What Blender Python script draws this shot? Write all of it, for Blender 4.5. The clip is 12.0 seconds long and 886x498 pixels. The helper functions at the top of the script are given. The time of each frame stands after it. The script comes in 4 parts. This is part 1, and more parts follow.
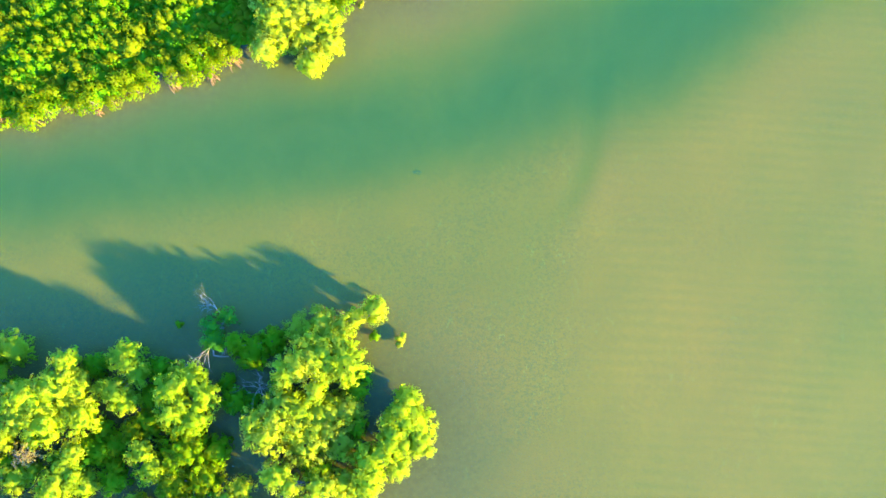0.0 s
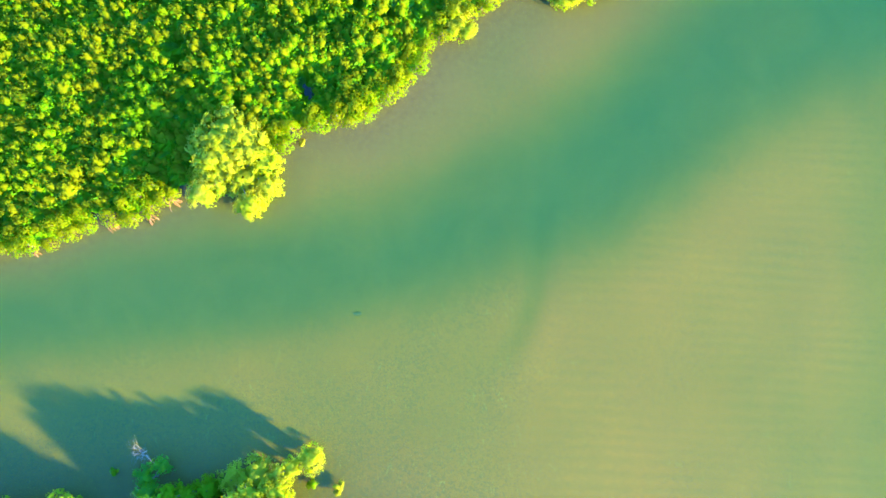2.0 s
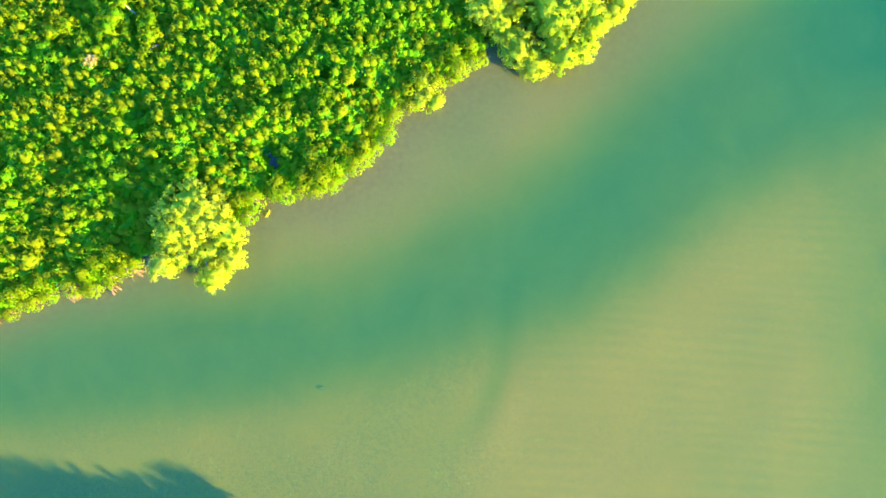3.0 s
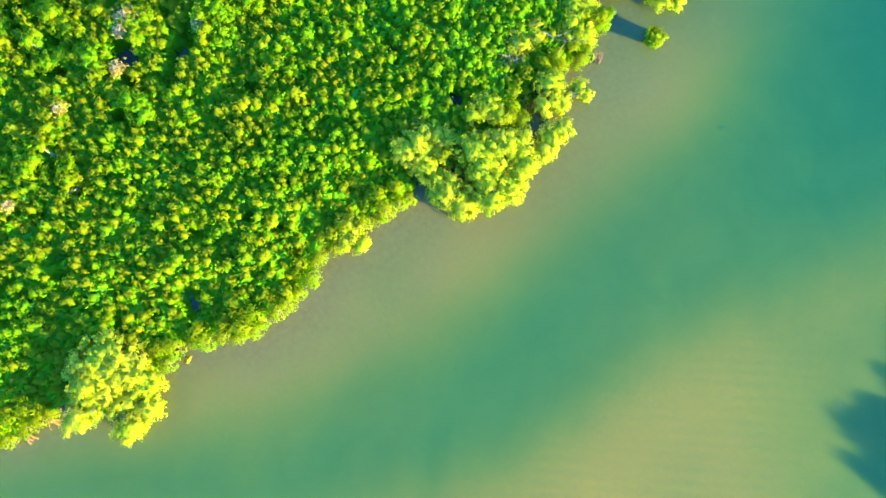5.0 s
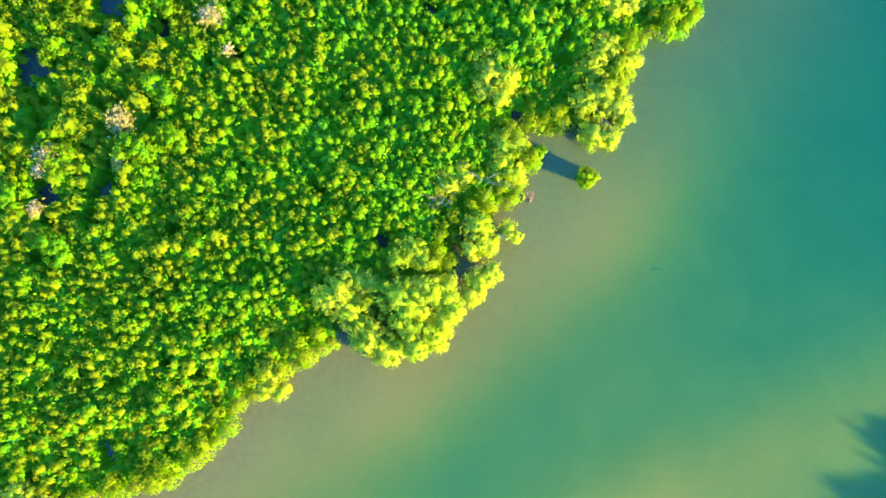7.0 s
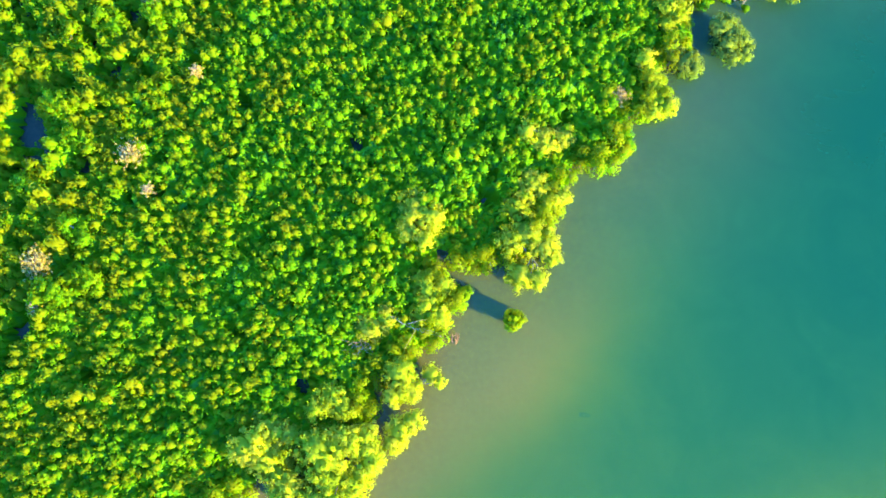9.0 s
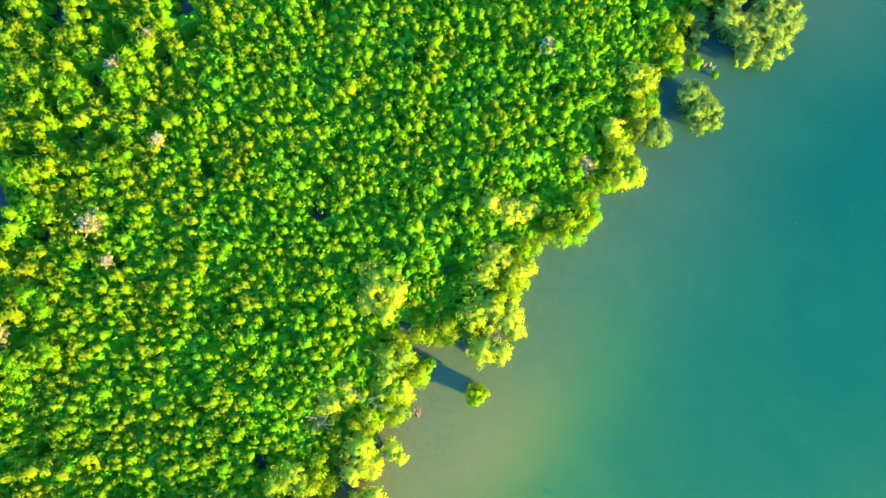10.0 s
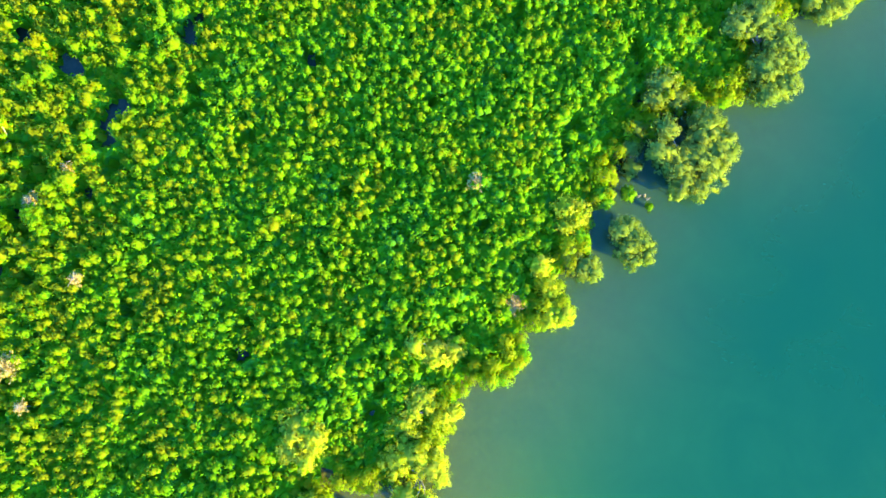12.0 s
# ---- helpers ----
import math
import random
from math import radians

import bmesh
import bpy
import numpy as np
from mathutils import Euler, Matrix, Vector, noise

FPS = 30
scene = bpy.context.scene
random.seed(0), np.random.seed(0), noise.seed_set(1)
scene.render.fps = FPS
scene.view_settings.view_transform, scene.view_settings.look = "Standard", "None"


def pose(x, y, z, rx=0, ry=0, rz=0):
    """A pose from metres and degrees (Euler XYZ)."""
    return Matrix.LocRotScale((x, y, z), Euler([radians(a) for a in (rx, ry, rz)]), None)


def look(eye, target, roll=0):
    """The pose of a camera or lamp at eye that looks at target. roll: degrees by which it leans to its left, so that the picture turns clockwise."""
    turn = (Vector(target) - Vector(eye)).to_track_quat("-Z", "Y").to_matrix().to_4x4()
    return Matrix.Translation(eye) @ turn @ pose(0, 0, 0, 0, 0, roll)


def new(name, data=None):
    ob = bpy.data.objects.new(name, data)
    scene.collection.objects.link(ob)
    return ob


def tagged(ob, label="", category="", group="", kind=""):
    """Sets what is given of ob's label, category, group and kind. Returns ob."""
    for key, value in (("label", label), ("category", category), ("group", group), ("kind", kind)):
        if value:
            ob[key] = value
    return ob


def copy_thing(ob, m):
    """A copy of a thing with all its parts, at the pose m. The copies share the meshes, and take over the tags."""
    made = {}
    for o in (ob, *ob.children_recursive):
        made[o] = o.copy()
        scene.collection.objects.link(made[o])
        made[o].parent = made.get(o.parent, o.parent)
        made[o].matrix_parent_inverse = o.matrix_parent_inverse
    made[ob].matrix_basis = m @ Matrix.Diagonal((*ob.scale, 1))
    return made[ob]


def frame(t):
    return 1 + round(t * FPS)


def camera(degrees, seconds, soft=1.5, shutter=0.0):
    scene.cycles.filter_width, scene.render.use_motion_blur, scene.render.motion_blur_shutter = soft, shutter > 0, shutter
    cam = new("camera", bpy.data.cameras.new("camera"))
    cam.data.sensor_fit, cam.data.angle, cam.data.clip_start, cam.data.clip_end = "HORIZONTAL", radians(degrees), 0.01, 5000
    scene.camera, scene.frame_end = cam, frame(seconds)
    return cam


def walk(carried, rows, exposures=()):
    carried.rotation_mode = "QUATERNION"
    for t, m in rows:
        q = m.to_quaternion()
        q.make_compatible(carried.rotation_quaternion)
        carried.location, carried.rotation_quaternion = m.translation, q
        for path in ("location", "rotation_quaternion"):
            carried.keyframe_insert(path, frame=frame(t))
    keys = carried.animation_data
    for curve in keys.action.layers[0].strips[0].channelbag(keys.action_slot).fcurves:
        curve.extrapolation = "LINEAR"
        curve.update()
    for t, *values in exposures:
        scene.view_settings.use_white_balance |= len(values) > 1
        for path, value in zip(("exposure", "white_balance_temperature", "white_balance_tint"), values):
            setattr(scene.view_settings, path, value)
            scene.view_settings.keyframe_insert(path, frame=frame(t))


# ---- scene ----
cam = camera(61.2, 12.0, soft=1.5)
PATH = [
    (0, (0.282, 0.809, 59.8), (0.294, 0.977, 57.807), 6.5),
    (0.5, (1.245, 3.403, 59.812), (1.254, 3.578, 57.819), 5.2),
    (1, (2.289, 5.986, 59.868), (2.298, 6.17, 57.876), 5.0),
    (1.5, (3.479, 8.631, 59.936), (3.486, 8.825, 57.945), 4.5),
    (2, (4.77, 11.359, 59.976), (4.774, 11.562, 57.986), 3.6),
    (2.5, (6.135, 14.113, 59.988), (6.135, 14.325, 58.0), 2.8),
    (3, (7.491, 16.842, 59.961), (7.488, 17.063, 57.973), 2.3),
    (3.2, (8.041, 17.933, 59.955), (8.034, 18.153, 57.967), 1.1),
    (4.8, (12.502, 26.683, 59.836), (12.491, 26.932, 57.851), 0.5),
    (5, (13.071, 27.785, 59.831), (13.057, 28.039, 57.847), -0.1),
    (5.5, (14.517, 30.566, 59.829), (14.499, 30.826, 57.846), -0.7),
    (6, (15.934, 33.35, 59.839), (15.913, 33.615, 57.857), -1.2),
    (6.5, (17.348, 36.133, 59.887), (17.324, 36.405, 57.906), -1.6),
    (7, (18.722, 38.905, 59.911), (18.696, 39.185, 57.931), -1.7),
    (7.2, (19.283, 40.017, 59.916), (19.254, 40.294, 57.935), -2.6),
    (9, (24.492, 50.045, 60.072), (24.45, 50.346, 58.095), -4.2),
    (9.5, (25.984, 52.84, 60.101), (25.935, 53.148, 58.125), -5.2),
    (10, (27.43, 55.594, 60.12), (27.375, 55.907, 58.145), -6.0),
    (10.5, (28.835, 58.313, 60.129), (28.776, 58.633, 58.156), -6.4),
    (11, (30.203, 61.009, 60.152), (30.141, 61.337, 58.18), -6.8),
    (11.5, (31.582, 63.712, 60.153), (31.516, 64.046, 58.182), -7.2),
    (12, (32.967, 66.403, 60.18), (32.898, 66.742, 58.211), -7.6),
]
walk(cam, [(t, look(eye, target, roll)) for t, eye, target, roll in PATH])
import itertools

# ---- daylight: a low sun from the south-east, clear sky ----
SUN_UP, SUN_FROM = radians(12.5), (0.903, -0.431)
scene.view_settings.exposure = 4.44
world = bpy.data.worlds.new("sky")
scene.world = world
world.use_nodes = True
sky = world.node_tree.nodes.new("ShaderNodeTexSky")
sky.sky_type, sky.sun_disc = "NISHITA", False
sky.air_density, sky.dust_density, sky.ozone_density = 1.05, 0.0, 8.0
sky.sun_elevation, sky.sun_rotation = SUN_UP, math.atan2(SUN_FROM[0], SUN_FROM[1])
world.node_tree.nodes["Background"].inputs["Strength"].default_value = 0.1425
tone = world.node_tree.nodes.new("ShaderNodeMix")  # a deep clear blue sky
tone.data_type, tone.blend_type = "RGBA", "MULTIPLY"
tone.inputs[0].default_value, tone.inputs[7].default_value = 1.0, (0.57, 0.85, 1.0, 1)
world.node_tree.links.new(sky.outputs[0], tone.inputs[6])
world.node_tree.links.new(tone.outputs[2], world.node_tree.nodes["Background"].inputs["Color"])
sun = new("sun", bpy.data.lights.new("sun", "SUN"))
sun.data.energy, sun.data.angle, sun.data.color = 2.28, radians(1.2), (1.0, 0.81, 0.03)
sun.matrix_world = look((0, 0, 0), (-SUN_FROM[0] * math.cos(SUN_UP), -SUN_FROM[1] * math.cos(SUN_UP), -math.sin(SUN_UP)))


# ---- materials ----
class Nodes:
    """A short way to write node materials."""

    def __init__(self, name):
        self.mat = bpy.data.materials.new(name)
        self.mat.use_nodes = True
        self.tree = self.mat.node_tree
        self.tree.nodes.clear()
        self.out = self.add("ShaderNodeOutputMaterial")

    def add(self, kind, **inputs):
        node = self.tree.nodes.new(kind)
        for key, value in inputs.items():
            self.put(node.inputs[key.replace("_", " ")], value)
        return node

    def put(self, socket, value):
        if isinstance(value, bpy.types.NodeSocket):
            self.tree.links.new(value, socket)
        else:
            socket.default_value = value

    def math(self, op, a, b=0.0, clamp=False):
        node = self.tree.nodes.new("ShaderNodeMath")
        node.operation, node.use_clamp = op, clamp
        self.put(node.inputs[0], a)
        self.put(node.inputs[1], b)
        return node.outputs[0]

    def mix(self, fac, a, b):
        node = self.tree.nodes.new("ShaderNodeMix")
        node.data_type = "RGBA"
        self.put(node.inputs[0], fac)
        self.put(node.inputs[6], a)
        self.put(node.inputs[7], b)
        return node.outputs[2]

    def ramp(self, fac, *stops):
        node = self.tree.nodes.new("ShaderNodeValToRGB")
        bar = node.color_ramp.elements
        while len(bar) < len(stops):
            bar.new(0.5)
        for e, (place, colour) in zip(bar, stops):
            e.position, e.color = place, (*colour, 1)
        self.put(node.inputs[0], fac)
        return node.outputs[0]

    def attr(self, name):
        node = self.tree.nodes.new("ShaderNodeAttribute")
        node.attribute_name = name
        return node.outputs["Fac"]

    def place(self, scale=(1, 1, 1), turn=0.0):
        geo = self.add("ShaderNodeNewGeometry")
        maps = self.add("ShaderNodeMapping")
        maps.inputs["Scale"].default_value = scale
        maps.inputs["Rotation"].default_value = (0, 0, turn)
        self.put(maps.inputs["Vector"], geo.outputs["Position"])
        return maps.outputs[0]

    def noise(self, where, scale, detail=3.0, rough=0.55, bend=0.0):
        return self.add("ShaderNodeTexNoise", Vector=where, Scale=scale, Detail=detail, Roughness=rough, Distortion=bend).outputs["Fac"]

    def bump(self, height, strength, distance):
        return self.add("ShaderNodeBump", Height=height, Strength=strength, Distance=distance).outputs[0]

    def done(self, shader):
        self.tree.links.new(shader, self.out.inputs["Surface"])
        return self.mat


def foliage(name, stops, glow=0.5, gloss=0.45, shine=0.21):
    n = Nodes(name)
    where = n.place()
    each = n.add("ShaderNodeObjectInfo").outputs["Random"]
    leaf = n.add("ShaderNodeNewGeometry").outputs["Random Per Island"]
    tint = n.math("ADD", n.attr("tint"), n.math("MULTIPLY", n.math("SUBTRACT", each, 0.5), 0.25))
    tint = n.math("ADD", tint, n.math("MULTIPLY", n.math("SUBTRACT", leaf, 0.5), 0.32))
    tint = n.math("ADD", tint, n.math("MULTIPLY", n.math("SUBTRACT", n.noise(where, 0.35), 0.5), 0.24), True)
    colour = n.ramp(tint, *stops)
    base = n.add("ShaderNodeBsdfPrincipled", Base_Color=colour, Roughness=gloss)
    base.inputs["Specular IOR Level"].default_value = shine
    back = n.add("ShaderNodeBsdfTranslucent", Color=colour)
    both = n.add("ShaderNodeMixShader", Fac=glow)
    n.put(both.inputs[1], base.outputs[0])
    n.put(both.inputs[2], back.outputs[0])
    return n.done(both.outputs[0])


def bark(name, light, dark, scale=9.0):
    n = Nodes(name)
    where = n.place((1, 1, 0.35))
    grain = n.noise(where, scale, 5, 0.65)
    colour = n.mix(n.math("MULTIPLY", n.noise(where, 1.4), 0.9), n.ramp(grain, (0.3, dark), (0.7, light)), (*dark, 1))
    return n.done(n.add("ShaderNodeBsdfPrincipled", Base_Color=colour, Roughness=0.85, Normal=n.bump(grain, 0.5, 0.02)).outputs[0])


def bed_material():
    """Sand and silt with ripples, tufts of weed and burrow mounds; dark mud under the mangroves."""
    n = Nodes("sand_and_mud")
    where = n.place()
    broad, fine = n.noise(where, 0.09, 4, 0.55, 0.6), n.noise(where, 2.4, 5, 0.65)
    sand = n.ramp(broad, (0.32, (0.190, 0.093, 0.003)), (0.68, (0.243, 0.112, 0.004)))
    sand = n.mix(n.math("MULTIPLY", n.math("POWER", fine, 1.6), 0.75, True), sand, (0.10, 0.085, 0.012, 1))
    wave = n.add("ShaderNodeTexWave", Vector=n.place((0.22, 1.0, 1.0), 0.04), Scale=0.33, Distortion=5.5, Detail=4.0)
    wave.inputs["Detail Scale"].default_value = 0.55
    wave.bands_direction = "Y"
    patch = n.math("MULTIPLY", n.math("SUBTRACT", n.noise(n.place((1, 0.6, 1)), 0.22, 3, 0.6, 0.5), 0.28), 3.0, True)
    crests = n.math("MULTIPLY", n.math("MULTIPLY", wave.outputs["Fac"], patch), n.attr("ripple"))
    sand = n.mix(n.math("MULTIPLY", crests, 0.52), sand, (0.12, 0.085, 0.006, 1))
    tufts = n.math("MULTIPLY", n.math("GREATER_THAN", n.noise(n.place((1.5, 0.7, 1)), 0.75, 5, 0.75, 1.5), 0.635), n.attr("weed"))
    sand = n.mix(n.math("MULTIPLY", tufts, 0.6), sand, (0.21, 0.225, 0.045, 1))
    drift = n.math("MULTIPLY", n.math("GREATER_THAN", n.noise(n.place((1, 1.3, 1), 0.6), 3.6, 5, 0.74, 0.8), 0.52), n.attr("weed"))
    sand = n.mix(n.math("MULTIPLY", drift, 0.72), sand, (0.060, 0.058, 0.016, 1))
    specks = n.math("MULTIPLY", n.math("GREATER_THAN", n.noise(n.place((1.6, 0.8, 1), 0.2), 4.2, 4, 0.7, 0.6), 0.64), n.attr("weed"))
    sand = n.mix(n.math("MULTIPLY", specks, 0.7), sand, (0.27, 0.22, 0.03, 1))
    silt = n.ramp(fine, (0.3, (0.047, 0.037, 0.006)), (0.7, (0.080, 0.062, 0.010)))
    ground = n.mix(n.attr("silt"), sand, silt)
    mud = n.ramp(fine, (0.35, (0.024, 0.040, 0.030)), (0.7, (0.046, 0.058, 0.038)))
    ground = n.mix(n.attr("mud"), ground, mud)
    lift = n.math("ADD", n.math("MULTIPLY", crests, 0.6), fine)
    return n.done(n.add("ShaderNodeBsdfPrincipled", Base_Color=ground, Roughness=0.9, Normal=n.bump(lift, 0.35, 0.06)).outputs[0])


def water_material():
    """Turbid tidal water: what it lets through falls and its own green cloudiness grows with depth."""
    n = Nodes("tidal_water")
    where = n.place()
    swirl = n.noise(n.place((1, 1, 1), 0.5), 0.16, 4, 0.6, 1.0)
    deep = n.math("MULTIPLY", n.attr("depth"), n.math("ADD", 0.72, n.math("MULTIPLY", swirl, 0.56)))
    haze = n.math("MULTIPLY", n.attr("silt"), n.math("ADD", 0.75, n.math("MULTIPLY", swirl, 0.5)))
    murk = n.math("MULTIPLY", n.attr("murk"), n.math("ADD", 0.7, n.math("MULTIPLY", swirl, 0.6)))
    through_water = n.add("ShaderNodeCombineColor")
    cloud = n.add("ShaderNodeCombineColor")
    for band, fade, glow, rate, sink, silt, grey in (("Red", 0.80, 0.019, 0.8, 0.45, 0.011, 0.021), ("Green", 0.40, 0.061, 0.75, 0.085, 0.011, 0.038), ("Blue", 0.85, 0.029, 0.55, 0.04, 0.004, 0.027)):
        n.put(through_water.inputs[band], n.math("EXPONENT", n.math("MULTIPLY", n.math("ADD", deep, murk), -fade)))
        grown = n.math("MULTIPLY", n.math("SUBTRACT", 1.0, n.math("EXPONENT", n.math("MULTIPLY", deep, -rate))), glow)
        grown = n.math("MULTIPLY", grown, n.math("EXPONENT", n.math("MULTIPLY", deep, -sink)))
        grown = n.math("ADD", grown, n.math("MULTIPLY", haze, silt))
        mixed = n.math("ADD", n.math("MULTIPLY", grown, n.math("SUBTRACT", 1.0, murk, True)), n.math("MULTIPLY", murk, grey))
        n.put(cloud.inputs[band], mixed)
    clear = n.add("ShaderNodeBsdfTransparent", Color=through_water.outputs[0])
    body = n.add("ShaderNodeBsdfDiffuse", Color=cloud.outputs[0])
    inside = n.add("ShaderNodeAddShader")
    n.put(inside.inputs[0], clear.outputs[0])
    n.put(inside.inputs[1], body.outputs[0])
    waves = n.bump(n.noise(n.place((1, 1.8, 1), 0.45), 2.2, 4, 0.6), 0.06, 0.03)
    shine = n.add("ShaderNodeBsdfGlossy", Roughness=0.07, Normal=waves)
    edge = n.add("ShaderNodeLayerWeight", Blend=0.5, Normal=waves)
    gloss = n.math("ADD", 0.007, n.math("MULTIPLY", n.math("POWER", edge.outputs["Facing"], 5.0), 0.9))
    top = n.add("ShaderNodeMixShader", Fac=gloss)
    n.put(top.inputs[1], inside.outputs[0])
    n.put(top.inputs[2], shine.outputs[0])
    return n.done(top.outputs[0])


# Lowest stop is bluish: the teal shade of canopy gaps, put into leaf colour.
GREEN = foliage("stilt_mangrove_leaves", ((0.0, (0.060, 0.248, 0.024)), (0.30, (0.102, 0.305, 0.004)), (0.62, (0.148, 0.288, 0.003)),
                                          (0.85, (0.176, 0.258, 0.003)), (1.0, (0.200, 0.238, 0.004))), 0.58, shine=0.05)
PALE = foliage("grey_mangrove_leaves", glow=0.60, shine=0.05, stops=((0.0, (0.20, 0.32, 0.010)), (0.4, (0.28, 0.38, 0.014)), (0.75, (0.34, 0.38, 0.024)), (1.0, (0.385, 0.375, 0.036))))
# Dimmer, greyer copy of PALE: the farther trees' softer light put into leaf colour.
DIMMED = foliage("dimmed_mangrove_leaves", ((0.0, (0.09, 0.175, 0.024)), (0.5, (0.15, 0.22, 0.026)), (1.0, (0.215, 0.25, 0.030))), 0.58, shine=0.08)
DRY = foliage("withered_leaves", ((0.0, (0.28, 0.22, 0.04)), (0.5, (0.33, 0.25, 0.06)), (1.0, (0.36, 0.26, 0.11))), 0.4)
WOOD = bark("grey_bark", (0.22, 0.20, 0.16), (0.08, 0.07, 0.055))
BLEACHED = bark("bleached_wood", (0.33, 0.24, 0.16), (0.18, 0.13, 0.09))
RUSSET = bark("russet_root_bark", (0.23, 0.11, 0.065), (0.11, 0.055, 0.04))
BED, WATER = bed_material(), water_material()

# ---- the plan: shore line, channel, water depth ----
SHORE_WEST = [(-300, -60), (-120, -14), (-48.1, 10.1), (-41.7, 12.4), (-35.1, 14.4), (-32.4, 14.3), (-30.5, 15.4), (-27.1, 15.9), (-24.5, 17.1), (-21.9, 18.6),
              (-19.9, 18.4), (-17.5, 19.9), (-15.7, 21.2), (-13.4, 21.4), (-9.8, 22.4), (-8.7, 24.3), (-7.7, 25.4), (-7.1, 26.6), (-5.5, 26.4), (-4.4, 27.3),
              (-2.6, 27.1), (-0.4, 28.9), (1.8, 30.6), (2.8, 32.8), (3.2, 34.3), (4.3, 34.7), (5.6, 35.4), (6.7, 36.8), (8.0, 37.8), (10.0, 39.3), (10.0, 40.7)]
SHORE_MIDDLE = [(13.7, 41.8), (17.0, 43.2), (18.4, 45.1), (19.1, 46.5), (19.0, 48.4), (21.4, 50.4), (23.5, 51.3), (24.3, 54.0), (25.5, 55.4), (23.6, 56.5),
                (23.3, 58.4), (25.1, 57.3), (26.9, 57.4), (28.6, 58.6), (31.3, 60.2), (33.0, 63.7), (33.7, 66.0), (35.9, 66.2), (37.8, 67.7), (37.6, 70.0)]
SHORE_EAST = [(38.5, 70.8), (40.8, 72.2), (40.3, 74.5), (41.0, 75.4), (42.0, 76.6), (42.5, 79.1), (42.5, 80.6), (44.3, 81.9), (44.3, 82.7), (44.6, 84.7),
              (46.3, 86.7), (47.6, 88.4), (50.9, 89.8), (53.6, 90.4), (54.9, 90.9), (55.3, 93.6), (56.4, 97.2), (58.8, 98.8), (60.6, 98.9), (63.5, 99.9),
              (66.3, 101.9), (73.2, 107.0), (83.1, 114.6), (160, 170), (400, 300)]
FOREST = np.array(SHORE_WEST + SHORE_MIDDLE + SHORE_EAST + [(400, 900), (-900, 900), (-900, -60)], float)
SHORE = np.array(SHORE_WEST + SHORE_MIDDLE + SHORE_EAST, float)
CHANNEL = np.array([(-300, -62), (-120, -8), (-44, 9.5), (-22, 12.3), (-8, 14.5), (5, 19), (15, 23.5), (27, 33), (39, 42.5), (51, 54), (62, 68), (72, 84), (95, 112), (300, 260)], float)
CHANNEL_WIDTH = np.array([5, 5, 4.0, 3.6, 3.4, 4.0, 5.0, 5.2, 6.0, 9.0, 14, 18, 24, 60.0])
CREEK = np.array([(13.2, 21.0), (12.7, 16.5), (12.4, 13.5), (11.0, 10.0), (7.7, 5.7), (6.2, 2.0)], float)


def off_line(x, y, line, values=None):
    """Distance to a broken line, and the value of the nearest place on it."""
    best, value = np.full(x.shape, 1e9), np.zeros(x.shape)
    for i in range(len(line) - 1):
        (ax, ay), (bx, by) = line[i], line[i + 1]
        dx, dy = bx - ax, by - ay
        s = np.clip(((x - ax) * dx + (y - ay) * dy) / (dx * dx + dy * dy), 0, 1)
        d = np.hypot(x - ax - s * dx, y - ay - s * dy)
        near = d < best
        best = np.where(near, d, best)
        if values is not None:
            value = np.where(near, values[i] + s * (values[i + 1] - values[i]), value)
    return best, value


def in_forest(x, y):
    hit = np.zeros(x.shape, bool)
    for (ax, ay), (bx, by) in zip(FOREST, np.roll(FOREST, -1, 0)):
        if ay != by:
            hit ^= ((ay > y) != (by > y)) & (x < (bx - ax) * (y - ay) / (by - ay) + ax)
    return hit


def inland(x, y):
    """Distance from the shore line: positive inside the forest."""
    d = off_line(x, y, SHORE)[0]
    return np.where(in_forest(x, y), d, -d)


def waves_of(x, y, size, seed):
    """Smooth uneven values of about -1 to 1, from a few crossed waves."""
    rng, out = np.random.default_rng(seed), 0
    for k in range(9):
        a, f, p = rng.uniform(0, 6.283), rng.uniform(0.6, 1.7) * 6.283 / size, rng.uniform(0, 6.283)
        out = out + np.sin((x * math.cos(a) + y * math.sin(a)) * f + p)
    return out / 4.2


def depth_of(x, y):
    shore = inland(x, y)
    d, w = off_line(x, y, CHANNEL, CHANNEL_WIDTH)
    deep = 0.24 + 0.20 * np.clip((12.5 - x) / 5, 0, 1) * np.clip((y + 4) / 8, 0, 1) + 0.004 * np.clip(x - 10, 0, 40) + 0.58 * np.clip((x - 36) / 11, 0, 1) + 0.06 * waves_of(x, y, 17, 3) + (0.92 + 0.33 * np.clip((x + 5) / 30, 0, 1)) * np.exp(-(d / (1.25 * w)) ** 3.0)
    deep = deep + 3.0 * np.clip((x - 30) / 28, 0, 1) * np.clip((y - 37) / 34, 0, 1)
    deep = deep + 0.42 * np.exp(-(off_line(x, y, CREEK)[0] / 0.8) ** 2) * np.clip((y - 6.5) / 6, 0, 1)
    bank = 0.05 + 0.7 * np.clip((y - 58) / 30, 0, 1) + (0.095 + 0.26 * np.clip((-2 - x) / 10, 0, 1) + 0.26 * np.clip((y - 32) / 40, 0, 1)) * np.maximum(-shore, 0) + 0.004 * np.maximum(-shore, 0) ** 2
    deep = -np.log(np.exp(-5 * deep) + np.exp(-5 * bank)) / 5
    return np.where(shore > 0, -np.minimum(0.04 + 0.12 * shore, 0.45) + 0.06, np.maximum(deep, 0.05)), shore


def bed_of(depth):
    """Height of the bed, which falls away gently."""
    return np.where(depth > 0, -0.05 - 0.12 * depth, -depth - 0.05)


